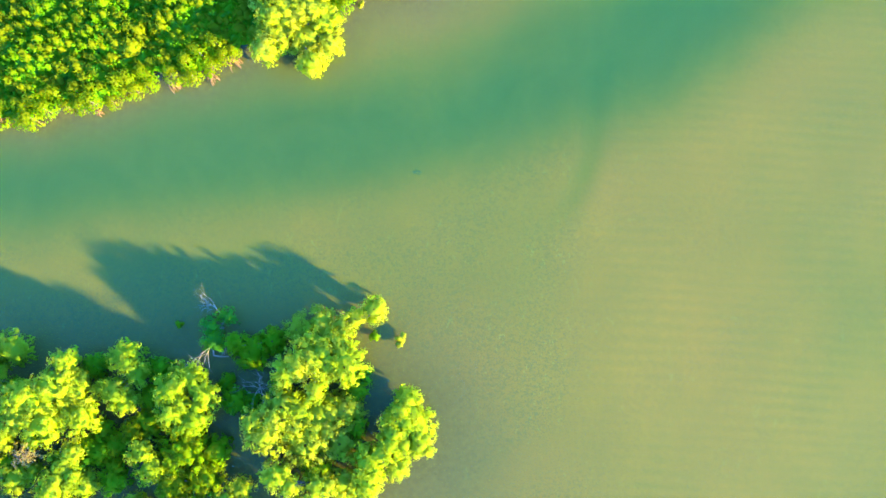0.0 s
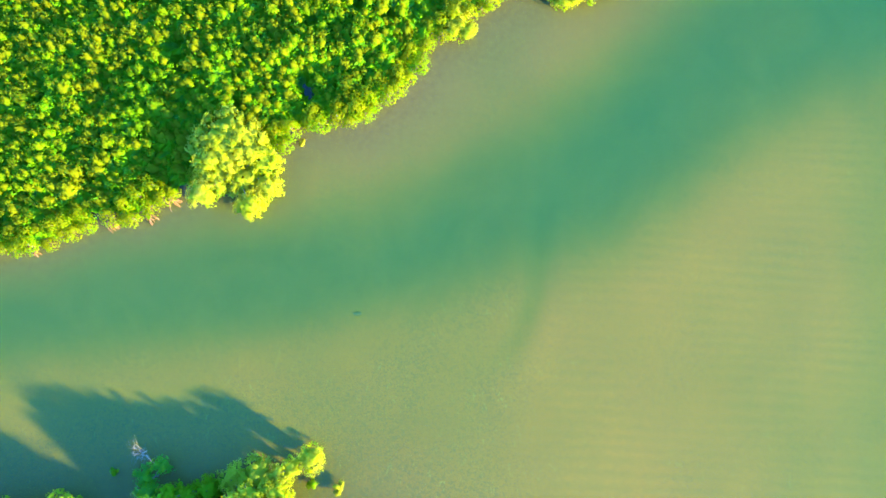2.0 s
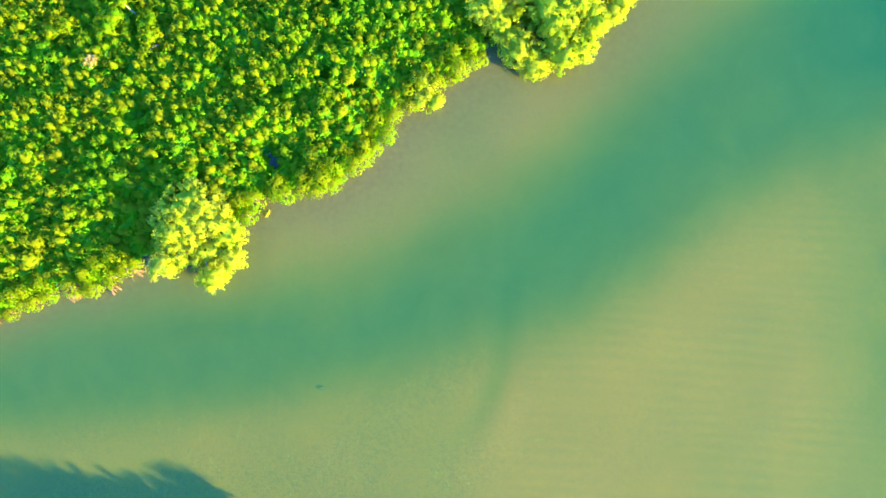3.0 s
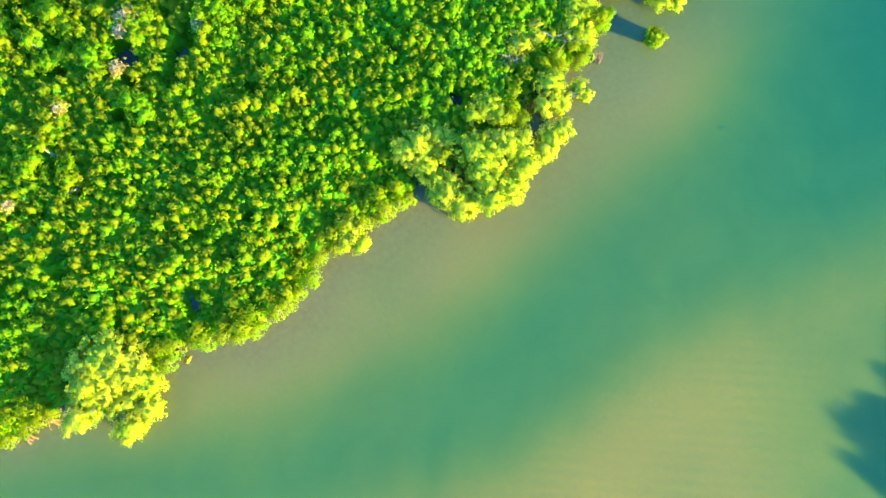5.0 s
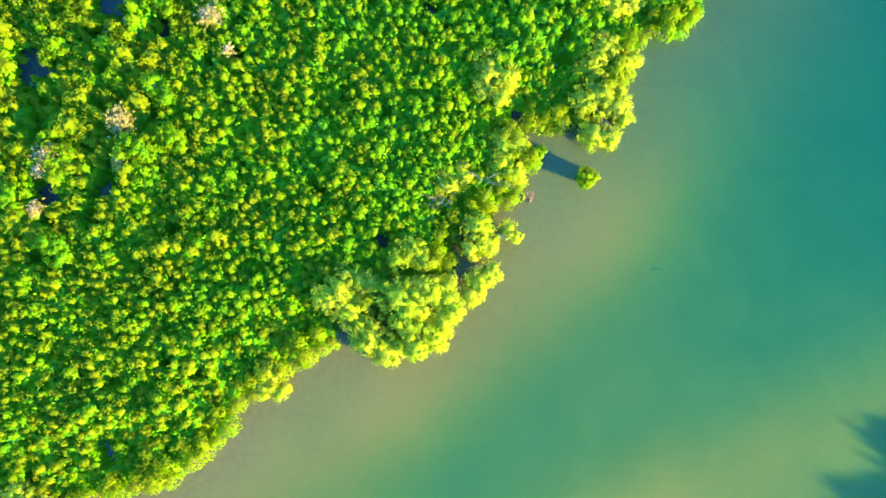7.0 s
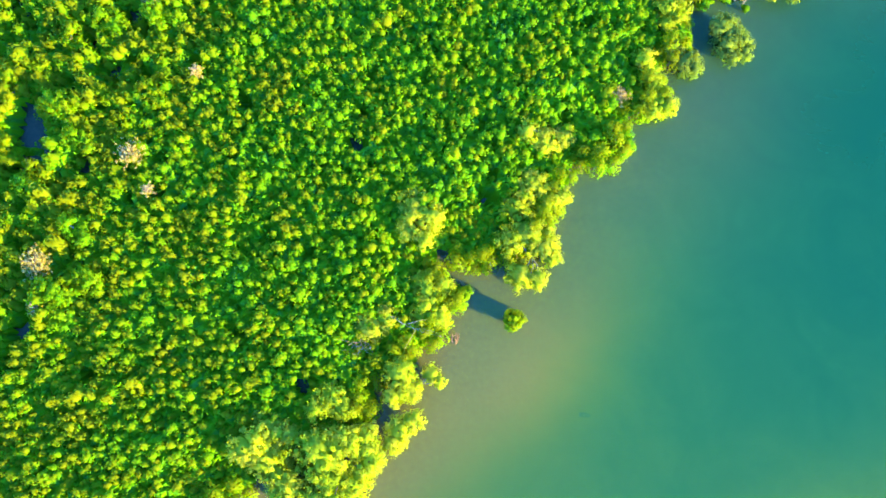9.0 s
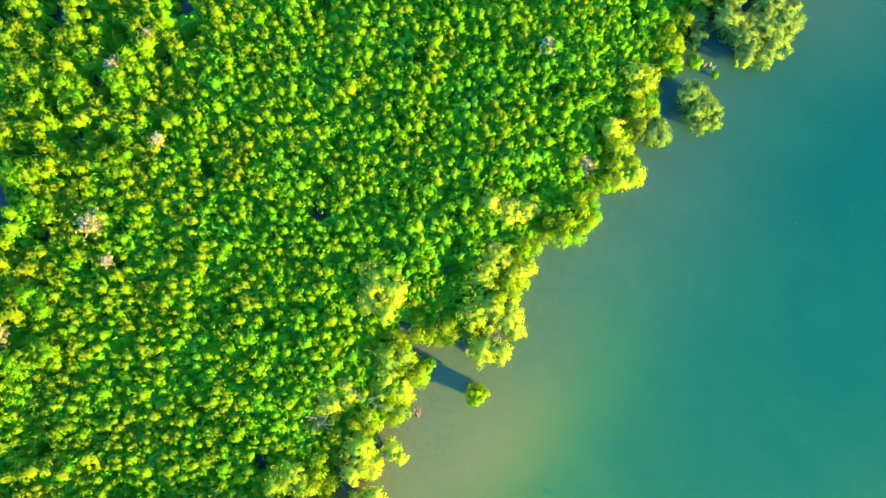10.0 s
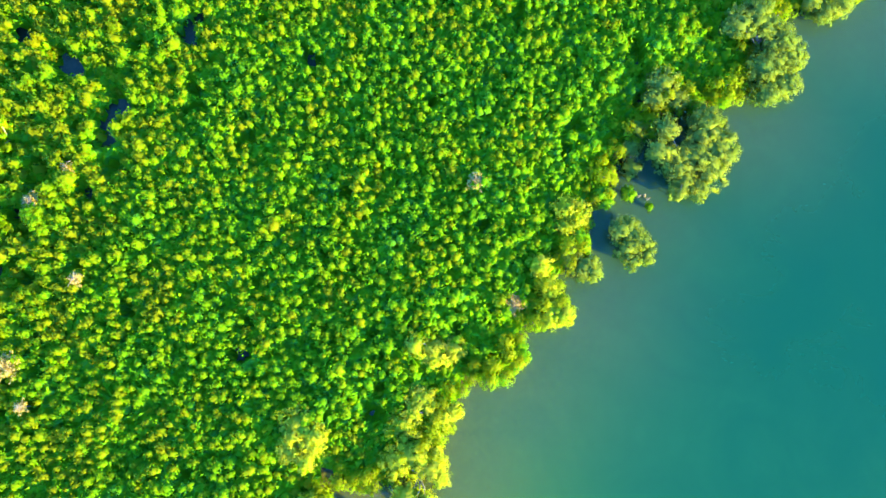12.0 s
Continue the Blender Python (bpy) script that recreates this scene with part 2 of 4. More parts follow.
def steps(a, b, size):
    far = [300, 700, 1500, 3000, 4500]
    mid = np.arange(a, b + size / 2, size)
    return np.concatenate([[a - f for f in far[::-1]], [a - 120, a - 40, a - 12], mid, [b + 12, b + 40, b + 120], [b + f for f in far]])


def link_mesh(name, verts, faces, material, attributes=None, smooth=False, normals=None):
    me = bpy.data.meshes.new(name)
    verts, faces = np.asarray(verts, np.float32), np.asarray(faces, np.int32)
    me.vertices.add(len(verts))
    me.vertices.foreach_set("co", verts.ravel())
    k = faces.shape[1]
    me.loops.add(faces.size)
    me.loops.foreach_set("vertex_index", faces.ravel())
    me.polygons.add(len(faces))
    me.polygons.foreach_set("loop_start", np.arange(0, faces.size, k, dtype=np.int32))
    for key, values in (attributes or {}).items():
        me.attributes.new(key, "FLOAT", "POINT").data.foreach_set("value", np.asarray(values, np.float32).ravel())
    me.update(calc_edges=True)
    me.polygons.foreach_set("use_smooth", np.full(len(faces), smooth))
    me.materials.append(material)
    if normals is not None:
        me.polygons.foreach_set("use_smooth", np.full(len(faces), True))
        me.normals_split_custom_set_from_vertices(np.asarray(normals, np.float32))
    return me


def sheet():
    gx, gy = steps(-60, 92, 0.8), steps(-34, 124, 0.8)
    x, y = np.meshgrid(gx, gy)
    x, y, w = x.ravel(), y.ravel(), len(gx)
    i = (np.arange(len(gy) - 1)[:, None] * w + np.arange(w - 1)[None]).ravel()
    return x, y, np.stack([i, i + 1, i + w + 1, i + w], 1)


X, Y, QUADS = sheet()
DEPTH, INLAND = depth_of(X, Y)
GROVE_MUD = np.exp(-(np.hypot((X + 19) / 27, (Y + 12) / 13)) ** 6)
WEED_FAN = np.exp(-(np.hypot((X - 0.5) / 5.5, (Y + 5) / 8.5)) ** 2)
relief = 0.012 * waves_of(X, Y, 4.0, 5) + 0.008 * waves_of(X, Y, 1.7, 6)
ground = new("ground", link_mesh("ground", np.stack([X, Y, bed_of(DEPTH) + relief * (DEPTH > 0.1)], 1), QUADS, BED, {
    "mud": np.clip(INLAND / 0.8, 0, 1),
    "silt": np.clip(np.exp(-(np.maximum(-INLAND, 0) / (3.0 + 6.0 * np.clip((X + 5) / 25, 0, 1))) ** 1.6) + 0.8 * GROVE_MUD + 0.35 * WEED_FAN, 0, 1),
    "ripple": np.clip((0.85 - DEPTH) / 0.4, 0, 1) * np.clip((X - 9) / 9, 0, 1) * np.clip((34 - Y) / 8, 0, 1) * np.clip(0.7 + 0.5 * waves_of(X, Y, 14, 8), 0, 1),
    "weed": np.clip(1.0 - DEPTH, 0, 1) * np.clip(-INLAND / 9, 0, 1) * np.clip(0.75 + 0.5 * waves_of(X, Y, 11, 9) + WEED_FAN, 0, 1) * (1 - 0.6 * np.clip((X - 9) / 6, 0, 1))}, True))
tagged(ground, "rippled olive sand shoal with silt banks and dark mangrove mud", "ground", kind="structure")
water = new("water", link_mesh("water", np.stack([X, Y, 0 * X], 1), QUADS, WATER, {
    "depth": np.maximum(DEPTH, 0), "silt": np.exp(-(np.maximum(-INLAND, 0) / (3.5 + 4.5 * np.clip((X + 5) / 40, 0, 1))) ** 1.8) * np.clip((75 - Y) / 20, 0, 1),
    "murk": 0.8 * np.exp(-(np.maximum(-INLAND, 0) / 8.0) ** 2) * np.clip((Y - 48) / 24, 0, 1)}, True))
tagged(water, "calm cloudy green tidal water over sand", "water", kind="structure")


# ---- leaves and wood ----
NORMALS = []  # the round outside of the newest tufts, by which their leaves are shaded


BALL = np.array([(x, y, z) for z in (-1, 1) for y in (-1, 1) for x in (-1, 1)]) / 3 ** 0.5
BALL_FACES = np.array([(0, 2, 3, 1), (4, 5, 7, 6), (0, 1, 5, 4), (2, 6, 7, 3), (0, 4, 6, 2), (1, 3, 7, 5)])


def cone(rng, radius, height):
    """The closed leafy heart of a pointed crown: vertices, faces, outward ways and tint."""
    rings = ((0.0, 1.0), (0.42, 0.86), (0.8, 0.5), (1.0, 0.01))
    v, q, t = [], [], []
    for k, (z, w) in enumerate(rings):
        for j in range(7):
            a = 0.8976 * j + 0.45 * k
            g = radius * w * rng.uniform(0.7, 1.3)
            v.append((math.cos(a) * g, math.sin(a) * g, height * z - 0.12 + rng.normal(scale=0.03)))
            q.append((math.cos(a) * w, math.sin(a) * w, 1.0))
            # Foot tinted dark for the shade between crowns, tip yellow as young leaves.
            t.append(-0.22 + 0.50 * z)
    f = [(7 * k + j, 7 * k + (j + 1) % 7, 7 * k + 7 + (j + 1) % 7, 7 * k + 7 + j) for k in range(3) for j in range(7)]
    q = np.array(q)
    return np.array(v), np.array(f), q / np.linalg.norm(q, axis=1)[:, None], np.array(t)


def leaves(rng, centres, radii, count, length, tints, flat=0.75, upper=0.0, loose=0.38, outward=None, core=0.0):
    """Small folded leaves laid over the outside of round tufts: vertices, faces and their tint."""
    n = len(centres)
    c, r, t = np.repeat(centres, count, 0), np.repeat(radii, count), np.repeat(tints, count)
    d = rng.normal(size=(n * count, 3))
    d[:, 2] = np.where(d[:, 2] < -upper, -d[:, 2] * rng.uniform(0.2, 1, n * count), d[:, 2])
    d /= np.linalg.norm(d, axis=1)[:, None]
    at = c + d * (r * rng.uniform(0.68, 1.0, n * count))[:, None] * np.array((1, 1, flat))
    normal = d + rng.normal(scale=loose, size=d.shape) + np.array((0, 0, 0.25))
    normal /= np.linalg.norm(normal, axis=1)[:, None]
    along = np.cross(normal, rng.normal(size=d.shape))
    along /= np.linalg.norm(along, axis=1)[:, None] + 1e-9
    across = np.cross(normal, along)
    size = length * rng.uniform(0.7, 1.25, n * count)[:, None]
    lift = normal * size * 0.10
    verts = np.stack([at - along * size * 0.5, at + across * size * 0.26 + lift, at + along * size * 0.5, at - across * size * 0.26 + lift], 1).reshape(-1, 3)
    soft = d * 0.38 + normal * 0.14 + np.array((0, 0, 0.12)) + (0 if outward is None else np.repeat(outward, count, 0)) * 0.8
    soft /= np.linalg.norm(soft, axis=1)[:, None] + 1e-9
    faces, shade, tint = np.arange(len(verts)).reshape(-1, 4)[:, ::-1], np.repeat(soft, 4, 0), np.repeat(t + rng.normal(scale=0.03, size=len(t)), 4)
    if core:
        ball = BALL[None] * (radii * core)[:, None, None] * rng.uniform(0.8, 1.15, (n, 8, 1)) * np.array((1, 1, flat)) + centres[:, None]
        faces = np.concatenate([faces, (BALL_FACES[None] + (np.arange(n) * 8)[:, None, None]).reshape(-1, 4) + len(verts)])
        round_off = BALL[None] * 0.6 + (0 if outward is None else outward[:, None] * 0.8)
        round_off = round_off / (np.linalg.norm(round_off, axis=2)[:, :, None] + 1e-9)
        verts, shade = np.concatenate([verts, ball.reshape(-1, 3)]), np.concatenate([shade, (round_off + np.zeros((n, 8, 3))).reshape(-1, 3)])
        tint = np.concatenate([tint, np.repeat(tints - 0.06, 8)])
    NORMALS.append(shade)
    return verts, faces, tint


def stick(points, widths, sides=5):
    """A tapered round branch along a line of places: vertices and quads."""
    p = np.asarray(points, float)
    verts, faces = [], []
    for i, (q, w) in enumerate(zip(p, widths)):
        way = p[min(i + 1, len(p) - 1)] - p[max(i - 1, 0)]
        way = way / (np.linalg.norm(way) + 1e-9)
        side = np.cross(way, (0.31, 0.88, 0.36))
        side /= np.linalg.norm(side) + 1e-9
        other = np.cross(way, side)
        for k in range(sides):
            a = 6.2832 * k / sides
            verts.append(q + w * (math.cos(a) * side + math.sin(a) * other))
        if i:
            for k in range(sides):
                j = (k + 1) % sides
                faces.append(((i - 1) * sides + k, (i - 1) * sides + j, i * sides + j, i * sides + k))
    return np.array(verts), np.array(faces)


def joined(pieces):
    verts, faces, at = [], [], 0
    for v, f in pieces:
        verts.append(v)
        faces.append(f + at)
        at += len(v)
    return np.concatenate(verts), np.concatenate(faces)


def part(name, verts, faces, material, parent, label="", attributes=None, smooth=False, normals=None):
    ob = new(name, link_mesh(name, verts, faces, material, attributes, smooth, normals))
    ob.parent = parent
    return tagged(ob, label)


def arch(rng, start, end, height, width, n=5, sides=4):
    s = np.linspace(0, 1, n)[:, None]
    line = (1 - s) * np.array(start) + s * np.array(end)
    line[:, 2] += (height * 4 * s * (1 - s))[:, 0]
    line[1:-1] += rng.normal(scale=0.04, size=(n - 2, 3))
    return stick(line, np.linspace(width, width * 0.5, n), sides)


def floor_at(x, y):
    return float(bed_of(depth_of(np.array([x]), np.array([y]))[0])[0])


def grey_mangrove(lobes, height, label, tint=0.5, seed=0, material=None, name="mangrove_tree", group="grey mangroves", puff=0.34, bare=0, tuft=8, dense=1.0):
    """A spreading tree: a trunk, limbs to each lobe of the crown, and tufts of leaves over the lobes. lobes: x, y, radius and, where it differs, height."""
    rng = np.random.default_rng(seed + 1000)
    lobes = np.array(lobes, float)
    bx, by = lobes[:, :2].mean(0)
    if len(lobes) > 3:  # smaller lobes close the gaps between neighbours
        gaps = [np.concatenate([(p[:2] + q[:2]) / 2, [0.72 * min(p[2], q[2])], (p[3:] + q[3:]) / 2]) for p, q in itertools.combinations(lobes, 2) if np.hypot(*(p - q)[:2]) < 0.95 * (p[2] + q[2])]
        lobes = np.concatenate([lobes, np.array(gaps[:len(lobes)]).reshape(-1, lobes.shape[1])])
    base = np.array((bx, by, floor_at(bx, by)))
    thing = new(name)
    thing.location = base
    up_slope = 0.24 * ((lobes[:, 1] - by) * 0.431 - (lobes[:, 0] - bx) * 0.903)  # a crown grown out toward the sun
    tops = lobes[:, 3] if lobes.shape[1] > 3 else height + up_slope
    mid = np.array([(x, y, max(h * rng.uniform(0.88, 1.04) - 0.62 * r, 0.35 * r)) for (x, y, r), h in zip(lobes[:, :3], tops)])
    rad = lobes[:, 2]
    fork = np.array((0.0, 0.0, max(height * 0.34, 0.25)))
    thick = 0.05 + 0.028 * height
    part("trunk", *stick([(0, 0, -0.25), (0.04, -0.03, fork[2] * 0.5), fork], (thick * 1.5, thick * 1.1, thick)), WOOD, thing, smooth=True)
    for m, r in zip(mid, rad):
        end = m - base
        bend = (fork + end) / 2 + np.array((*rng.normal(scale=0.15, size=2), 0.12 * height))
        pieces = [stick([fork, bend, end], (thick * 0.75, thick * 0.5, thick * 0.25))]
        for k in range(5):
            d = rng.normal(size=3)
            d[2] = abs(d[2])
            d *= 0.3 * r / np.linalg.norm(d)
            pieces.append(stick([bend * 0.3 + end * 0.7, end + d * 0.6 - (0, 0, 0.2 * r), end + d - (0, 0, 0.1 * r)], (thick * 0.3, thick * 0.2, thick * 0.1), 4))
        part("limb", *joined(pieces), WOOD, thing, smooth=True)
    spots, faced, low = [], [], None  # underside leaves, their shade put into a lower tint
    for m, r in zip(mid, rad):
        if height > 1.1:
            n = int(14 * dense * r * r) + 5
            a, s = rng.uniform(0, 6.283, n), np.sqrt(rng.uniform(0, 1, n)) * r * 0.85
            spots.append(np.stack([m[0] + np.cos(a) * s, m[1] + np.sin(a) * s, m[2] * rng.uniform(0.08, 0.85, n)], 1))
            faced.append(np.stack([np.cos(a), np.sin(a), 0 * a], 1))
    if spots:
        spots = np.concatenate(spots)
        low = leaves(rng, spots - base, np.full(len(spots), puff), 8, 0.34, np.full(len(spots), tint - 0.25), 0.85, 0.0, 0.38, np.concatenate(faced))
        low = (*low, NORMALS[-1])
    heads, bulk, tones, ways = [], [], [], []  # the rounded clumps that make up each lobe
    for i, (m, r) in enumerate(zip(mid, rad)):
        q = min(1.25 * puff, 0.55 * r)
        n = max(int(1.9 * dense * (r / q) ** 2), 5)
        k = np.arange(n)
        z = 1 - 1.45 * (k + 0.5) / n + rng.normal(scale=0.05, size=n)
        turn = k * 2.39996 + rng.uniform(0, 6.283)
        flat = np.sqrt(np.clip(1 - z * z, 0, 1))
        d = np.stack([np.cos(turn) * flat, np.sin(turn) * flat, z], 1) + rng.normal(scale=0.10, size=(n, 3))
        p = m + d * np.array((r, r, 0.72 * r)) * rng.uniform(0.84, 1.10, (n, 1)) - d * q * 0.75
        keep = p[:, 2] > 0.15
        for j in range(len(mid)):
            if j != i:
                keep &= np.linalg.norm((p - mid[j]) / np.array((1, 1, 0.72)), axis=1) > rad[j] * 0.72
        p, d = p[keep], d[keep]
        heads.append(p)
        bulk.append(q * rng.uniform(0.72, 1.25, len(p)))
        tones.append(tint + rng.normal(scale=0.10, size=len(p)) + rng.normal(scale=0.06))
        ways.append(d * np.array((1, 1, 0.7)) + np.array((0, 0, 0.2)))
    heads, bulk, tones, ways = np.concatenate(heads), np.concatenate(bulk), np.concatenate(tones), np.concatenate(ways)
    many = 9
    lean = rng.normal(size=(len(heads) * many, 3)) + 0.8 * np.repeat(ways, many, 0) + np.array((0, 0, 0.35))
    lean /= np.linalg.norm(lean, axis=1)[:, None]
    wide = np.repeat(bulk, many)
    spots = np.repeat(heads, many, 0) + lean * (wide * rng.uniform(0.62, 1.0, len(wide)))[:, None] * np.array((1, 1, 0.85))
    # Tufts facing up get a brighter tint: light from above put into colour.
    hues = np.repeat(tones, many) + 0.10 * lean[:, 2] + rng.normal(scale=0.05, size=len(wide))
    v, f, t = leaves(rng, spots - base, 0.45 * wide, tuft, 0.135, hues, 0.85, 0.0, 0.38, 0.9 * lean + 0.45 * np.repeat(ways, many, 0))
    shade = NORMALS[-1]
    if low:
        v, f, t, shade = np.concatenate([v, low[0]]), np.concatenate([f, low[1] + len(v)]), np.concatenate([t, low[2]]), np.concatenate([shade, low[3]])
    # clump cores and lobe hearts: shade inside the crown put into a lower tint
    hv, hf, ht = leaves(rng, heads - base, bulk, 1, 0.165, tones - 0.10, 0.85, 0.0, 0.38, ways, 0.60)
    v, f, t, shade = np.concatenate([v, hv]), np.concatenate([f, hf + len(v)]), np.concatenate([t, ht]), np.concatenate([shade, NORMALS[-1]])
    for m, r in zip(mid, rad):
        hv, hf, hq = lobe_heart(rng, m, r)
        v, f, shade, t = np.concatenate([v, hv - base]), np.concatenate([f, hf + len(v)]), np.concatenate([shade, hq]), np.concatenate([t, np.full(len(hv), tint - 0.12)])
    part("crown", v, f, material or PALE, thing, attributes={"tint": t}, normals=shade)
    for k in range(bare):
        m, r = mid[rng.integers(len(mid))], 1
        a = rng.uniform(0, 6.283)
        tip = m - base + np.array((math.cos(a), math.sin(a), 0.5)) * rng.uniform(0.9, 1.4)
        part("bare_branch", *joined(twigs(rng, m - base, tip, 0.03, 3)), BLEACHED, thing, "bleached leafless branch", smooth=True)
    return tagged(thing, label, "tree", group)


def lobe_heart(rng, m, r):
    """The closed leafy inside of one lobe of a crown, hanging down toward the water: vertices, faces, outward ways."""
    rings = ((-1.0, 0.5), (-0.5, 0.92), (0.0, 1.0), (0.45, 0.88), (0.8, 0.58), (1.0, 0.12))
    v, q = [], []
    for k, (z, w) in enumerate(rings):
        for j in range(9):
            a = 0.6981 * j + 0.35 * k
            g = (0.60 if r > 0.8 else 0.45) * r * w * rng.uniform(0.75, 1.2)
            up = 0.38 * r * z if z > 0 else z * 0.8 * m[2]
            v.append((m[0] + math.cos(a) * g, m[1] + math.sin(a) * g, max(m[2] + up, 0.06)))
            q.append((math.cos(a) * w, math.sin(a) * w, max(z, 0.0) + 0.25))
    f = [(9 * k + j, 9 * k + (j + 1) % 9, 9 * k + 9 + (j + 1) % 9, 9 * k + 9 + j) for k in range(5) for j in range(9)]
    q = np.array(q)
    return np.array(v), np.array(f), q / np.linalg.norm(q, axis=1)[:, None]


def twigs(rng, start, end, width, levels):
    """A branch that forks into thinner ones."""
    start, end = np.array(start, float), np.array(end, float)
    bend = (start + end) / 2 + rng.normal(scale=0.10, size=3) * np.linalg.norm(end - start)
    out = [stick([start, bend, end], (width, width * 0.75, width * 0.5), 4)]
    if levels > 1:
        for k in range(3):
            root = bend + (end - bend) * rng.uniform(0, 1)
            way = (end - start) * rng.uniform(0.45, 0.8) + rng.normal(scale=0.42, size=3) * np.linalg.norm(end - start)
            way[2] = abs(way[2]) * 0.7
            out += twigs(rng, root, root + way, width * 0.55, levels - 1)
    return out


def dead_shrub(x, y, z, r, label, seed, withered=0.0, material=None):
    """A leafless or withered shrub: a stem, a spread of twigs and, where it still has them, dry tan leaves."""
    rng = np.random.default_rng(seed + 50)
    thing = new("dead_shrub")
    low = floor_at(x, y)
    thing.location = (x, y, low)
    top, spread = z - low, 0.25 if withered else 0.8
    part("stem", *stick([(0, 0, -0.2), (0.03, 0.02, top * 0.45), (0, 0, top * 0.8)], (0.06, 0.05, 0.035)), material or BLEACHED, thing, smooth=True)
    for k in range(6):
        a = 1.047 * k + rng.uniform(-0.4, 0.4)
        tip = np.array((math.cos(a) * r * spread, math.sin(a) * r * spread, top + rng.uniform(-0.1, 0.3) * r))
        part("branch", *joined(twigs(rng, (0, 0, top * (rng.uniform(0.82, 0.92) if withered else rng.uniform(0.55, 0.8))), tip, 0.032, 2 if withered else 3)), material or BLEACHED, thing, smooth=True)
    if withered:
        n = int(150 * r * r * withered) + 8
        d = rng.normal(size=(n, 3)) * r * 0.5
        d[:, 2] = abs(d[:, 2]) * 0.5
        v, f, t = leaves(rng, d + np.array((0, 0, top * 0.85)), np.full(n, 0.13), 10, 0.12, rng.uniform(0.2, 0.9, n), 1.0)
        part("withered_leaves", v, f, DRY, thing, attributes={"tint": t})
    return tagged(thing, label, "shrub", "dead shrubs")


def prop_roots(x, y, r, label, seed, material=None):
    """A fan of arching stilt roots that stand out of the water at the shore."""
    rng = np.random.default_rng(seed + 90)
    thing = new("stilt_roots")
    thing.location = (x, y, floor_at(x, y))
    for k in range(11):
        a = rng.uniform(3.5, 6.6)
        end = (math.cos(a) * r * rng.uniform(0.6, 1.3), math.sin(a) * r * rng.uniform(0.6, 1.3), -0.1)
        part("root", *arch(rng, (rng.normal() * 0.2, 0.25 + rng.normal() * 0.15, 0.65), end, 0.22, 0.04), material or RUSSET, thing, smooth=True)
    return tagged(thing, label, "roots", "stilt roots")


# ---- things: the grove on the near shoal ----
SUNLIT = "spreading grey mangrove tree with pale yellow-green sunlit crown over shallow water"
grey_mangrove([(-4.5, 0.8, 1.14), (-5.9, 0.0, 0.87), (-6.9, -0.4, 0.8)], 2.4, "small pale mangrove tree at the tip of the grove", 0.55, 1)
grey_mangrove([(-8.5, -0.7, 1.63, 2.3), (-7.0, -2.0, 1.37, 3.0), (-9.2, -3.3, 1.8, 4.0), (-6.4, -3.6, 1.63, 3.8), (-10.7, -4.0, 1.28, 4.2), (-10.4, -1.0, 1.07, 2.0), (-8.5, -5.4, 0.85, 4.2)], 4.2, SUNLIT, 0.68, 2)
grey_mangrove([(-11.0, -6.8, 1.7), (-8.4, -7.5, 2.13), (-6.3, -7.0, 1.49), (-12.1, -8.9, 1.61), (-9.1, -9.6, 1.91), (-6.6, -9.5, 1.49), (-13.0, -7.9, 1.06)], 3.1, SUNLIT, 0.62, 3)
grey_mangrove([(-1.6, -6.0, 1.2), (-0.9, -7.7, 1.5), (-2.4, -7.5, 1.28), (-0.6, -9.3, 1.28), (-2.8, -9.4, 1.28), (-4.2, -10.7, 1.28), (-2.2, -11.1, 1.06), (-4.3, -12.0, 1.27)], 3.0, SUNLIT, 0.55, 4)
grey_mangrove([(-6.4, -12.5, 1.19), (-8.1, -12.6, 1.19), (-4.7, -13.1, 1.06), (-11.2, -11.9, 1.27), (-10.1, -12.7, 0.85)], 2.8, SUNLIT, 0.55, 5)
grey_mangrove([(-14.0, -13.3, 1.02), (-15.0, -13.8, 0.77)], 2.2, "small pale mangrove tree beside a mud gap", 0.6, 6)
grey_mangrove([(-31.9, -3.4, 1.5), (-33.5, -4.8, 1.71), (-35.2, -4.4, 1.71)], 3.6, "half-shaded grey mangrove tree at the water's edge", 0.35, 7)
grey_mangrove([(-27.5, -4.1, 1.06), (-28.3, -6.2, 1.69), (-26.7, -6.1, 1.69), (-30.0, -6.7, 1.48), (-26.1, -8.2, 1.47), (-28.6, -8.7, 1.6), (-30.3, -8.2, 1.47)], 4.0, SUNLIT, 0.5, 8)
grey_mangrove([(-23.2, -3.5, 1.37), (-22.1, -4.7, 1.07), (-23.9, -6.1, 1.19), (-23.0, -6.9, 1.19)], 3.4, SUNLIT, 0.42, 9)
grey_mangrove([(-18.3, -5.0, 1.49), (-19.5, -5.9, 1.36), (-17.0, -6.2, 1.28), (-17.7, -7.9, 1.48), (-19.2, -7.5, 1.06)], 3.6, SUNLIT, 0.46, 10)
grey_mangrove([(-21.5, -10.6, 1.19), (-20.7, -11.9, 1.27), (-19.3, -11.8, 1.06)], 2.8, SUNLIT, 0.45, 11)
grey_mangrove([(-27.3, -12.1, 1.48), (-26.6, -10.8, 1.06), (-25.9, -13.3, 1.27), (-28.0, -13.8, 1.27)], 2.8, SUNLIT, 0.45, 12)
grey_mangrove([(-31.0, -13.1, 1.27), (-32.1, -10.2, 1.06), (-29.6, -12.4, 0.63), (-33.8, -11.1, 1.69), (-34.4, -8.2, 1.7)], 3.0, SUNLIT, 0.45, 13)
grey_mangrove([(-30.3, -16.4, 1.68), (-26.5, -16.2, 1.68), (-21.9, -15.6, 1.69), (-33.8, -15.3, 1.68)], 3.0, SUNLIT, 0.45, 14)
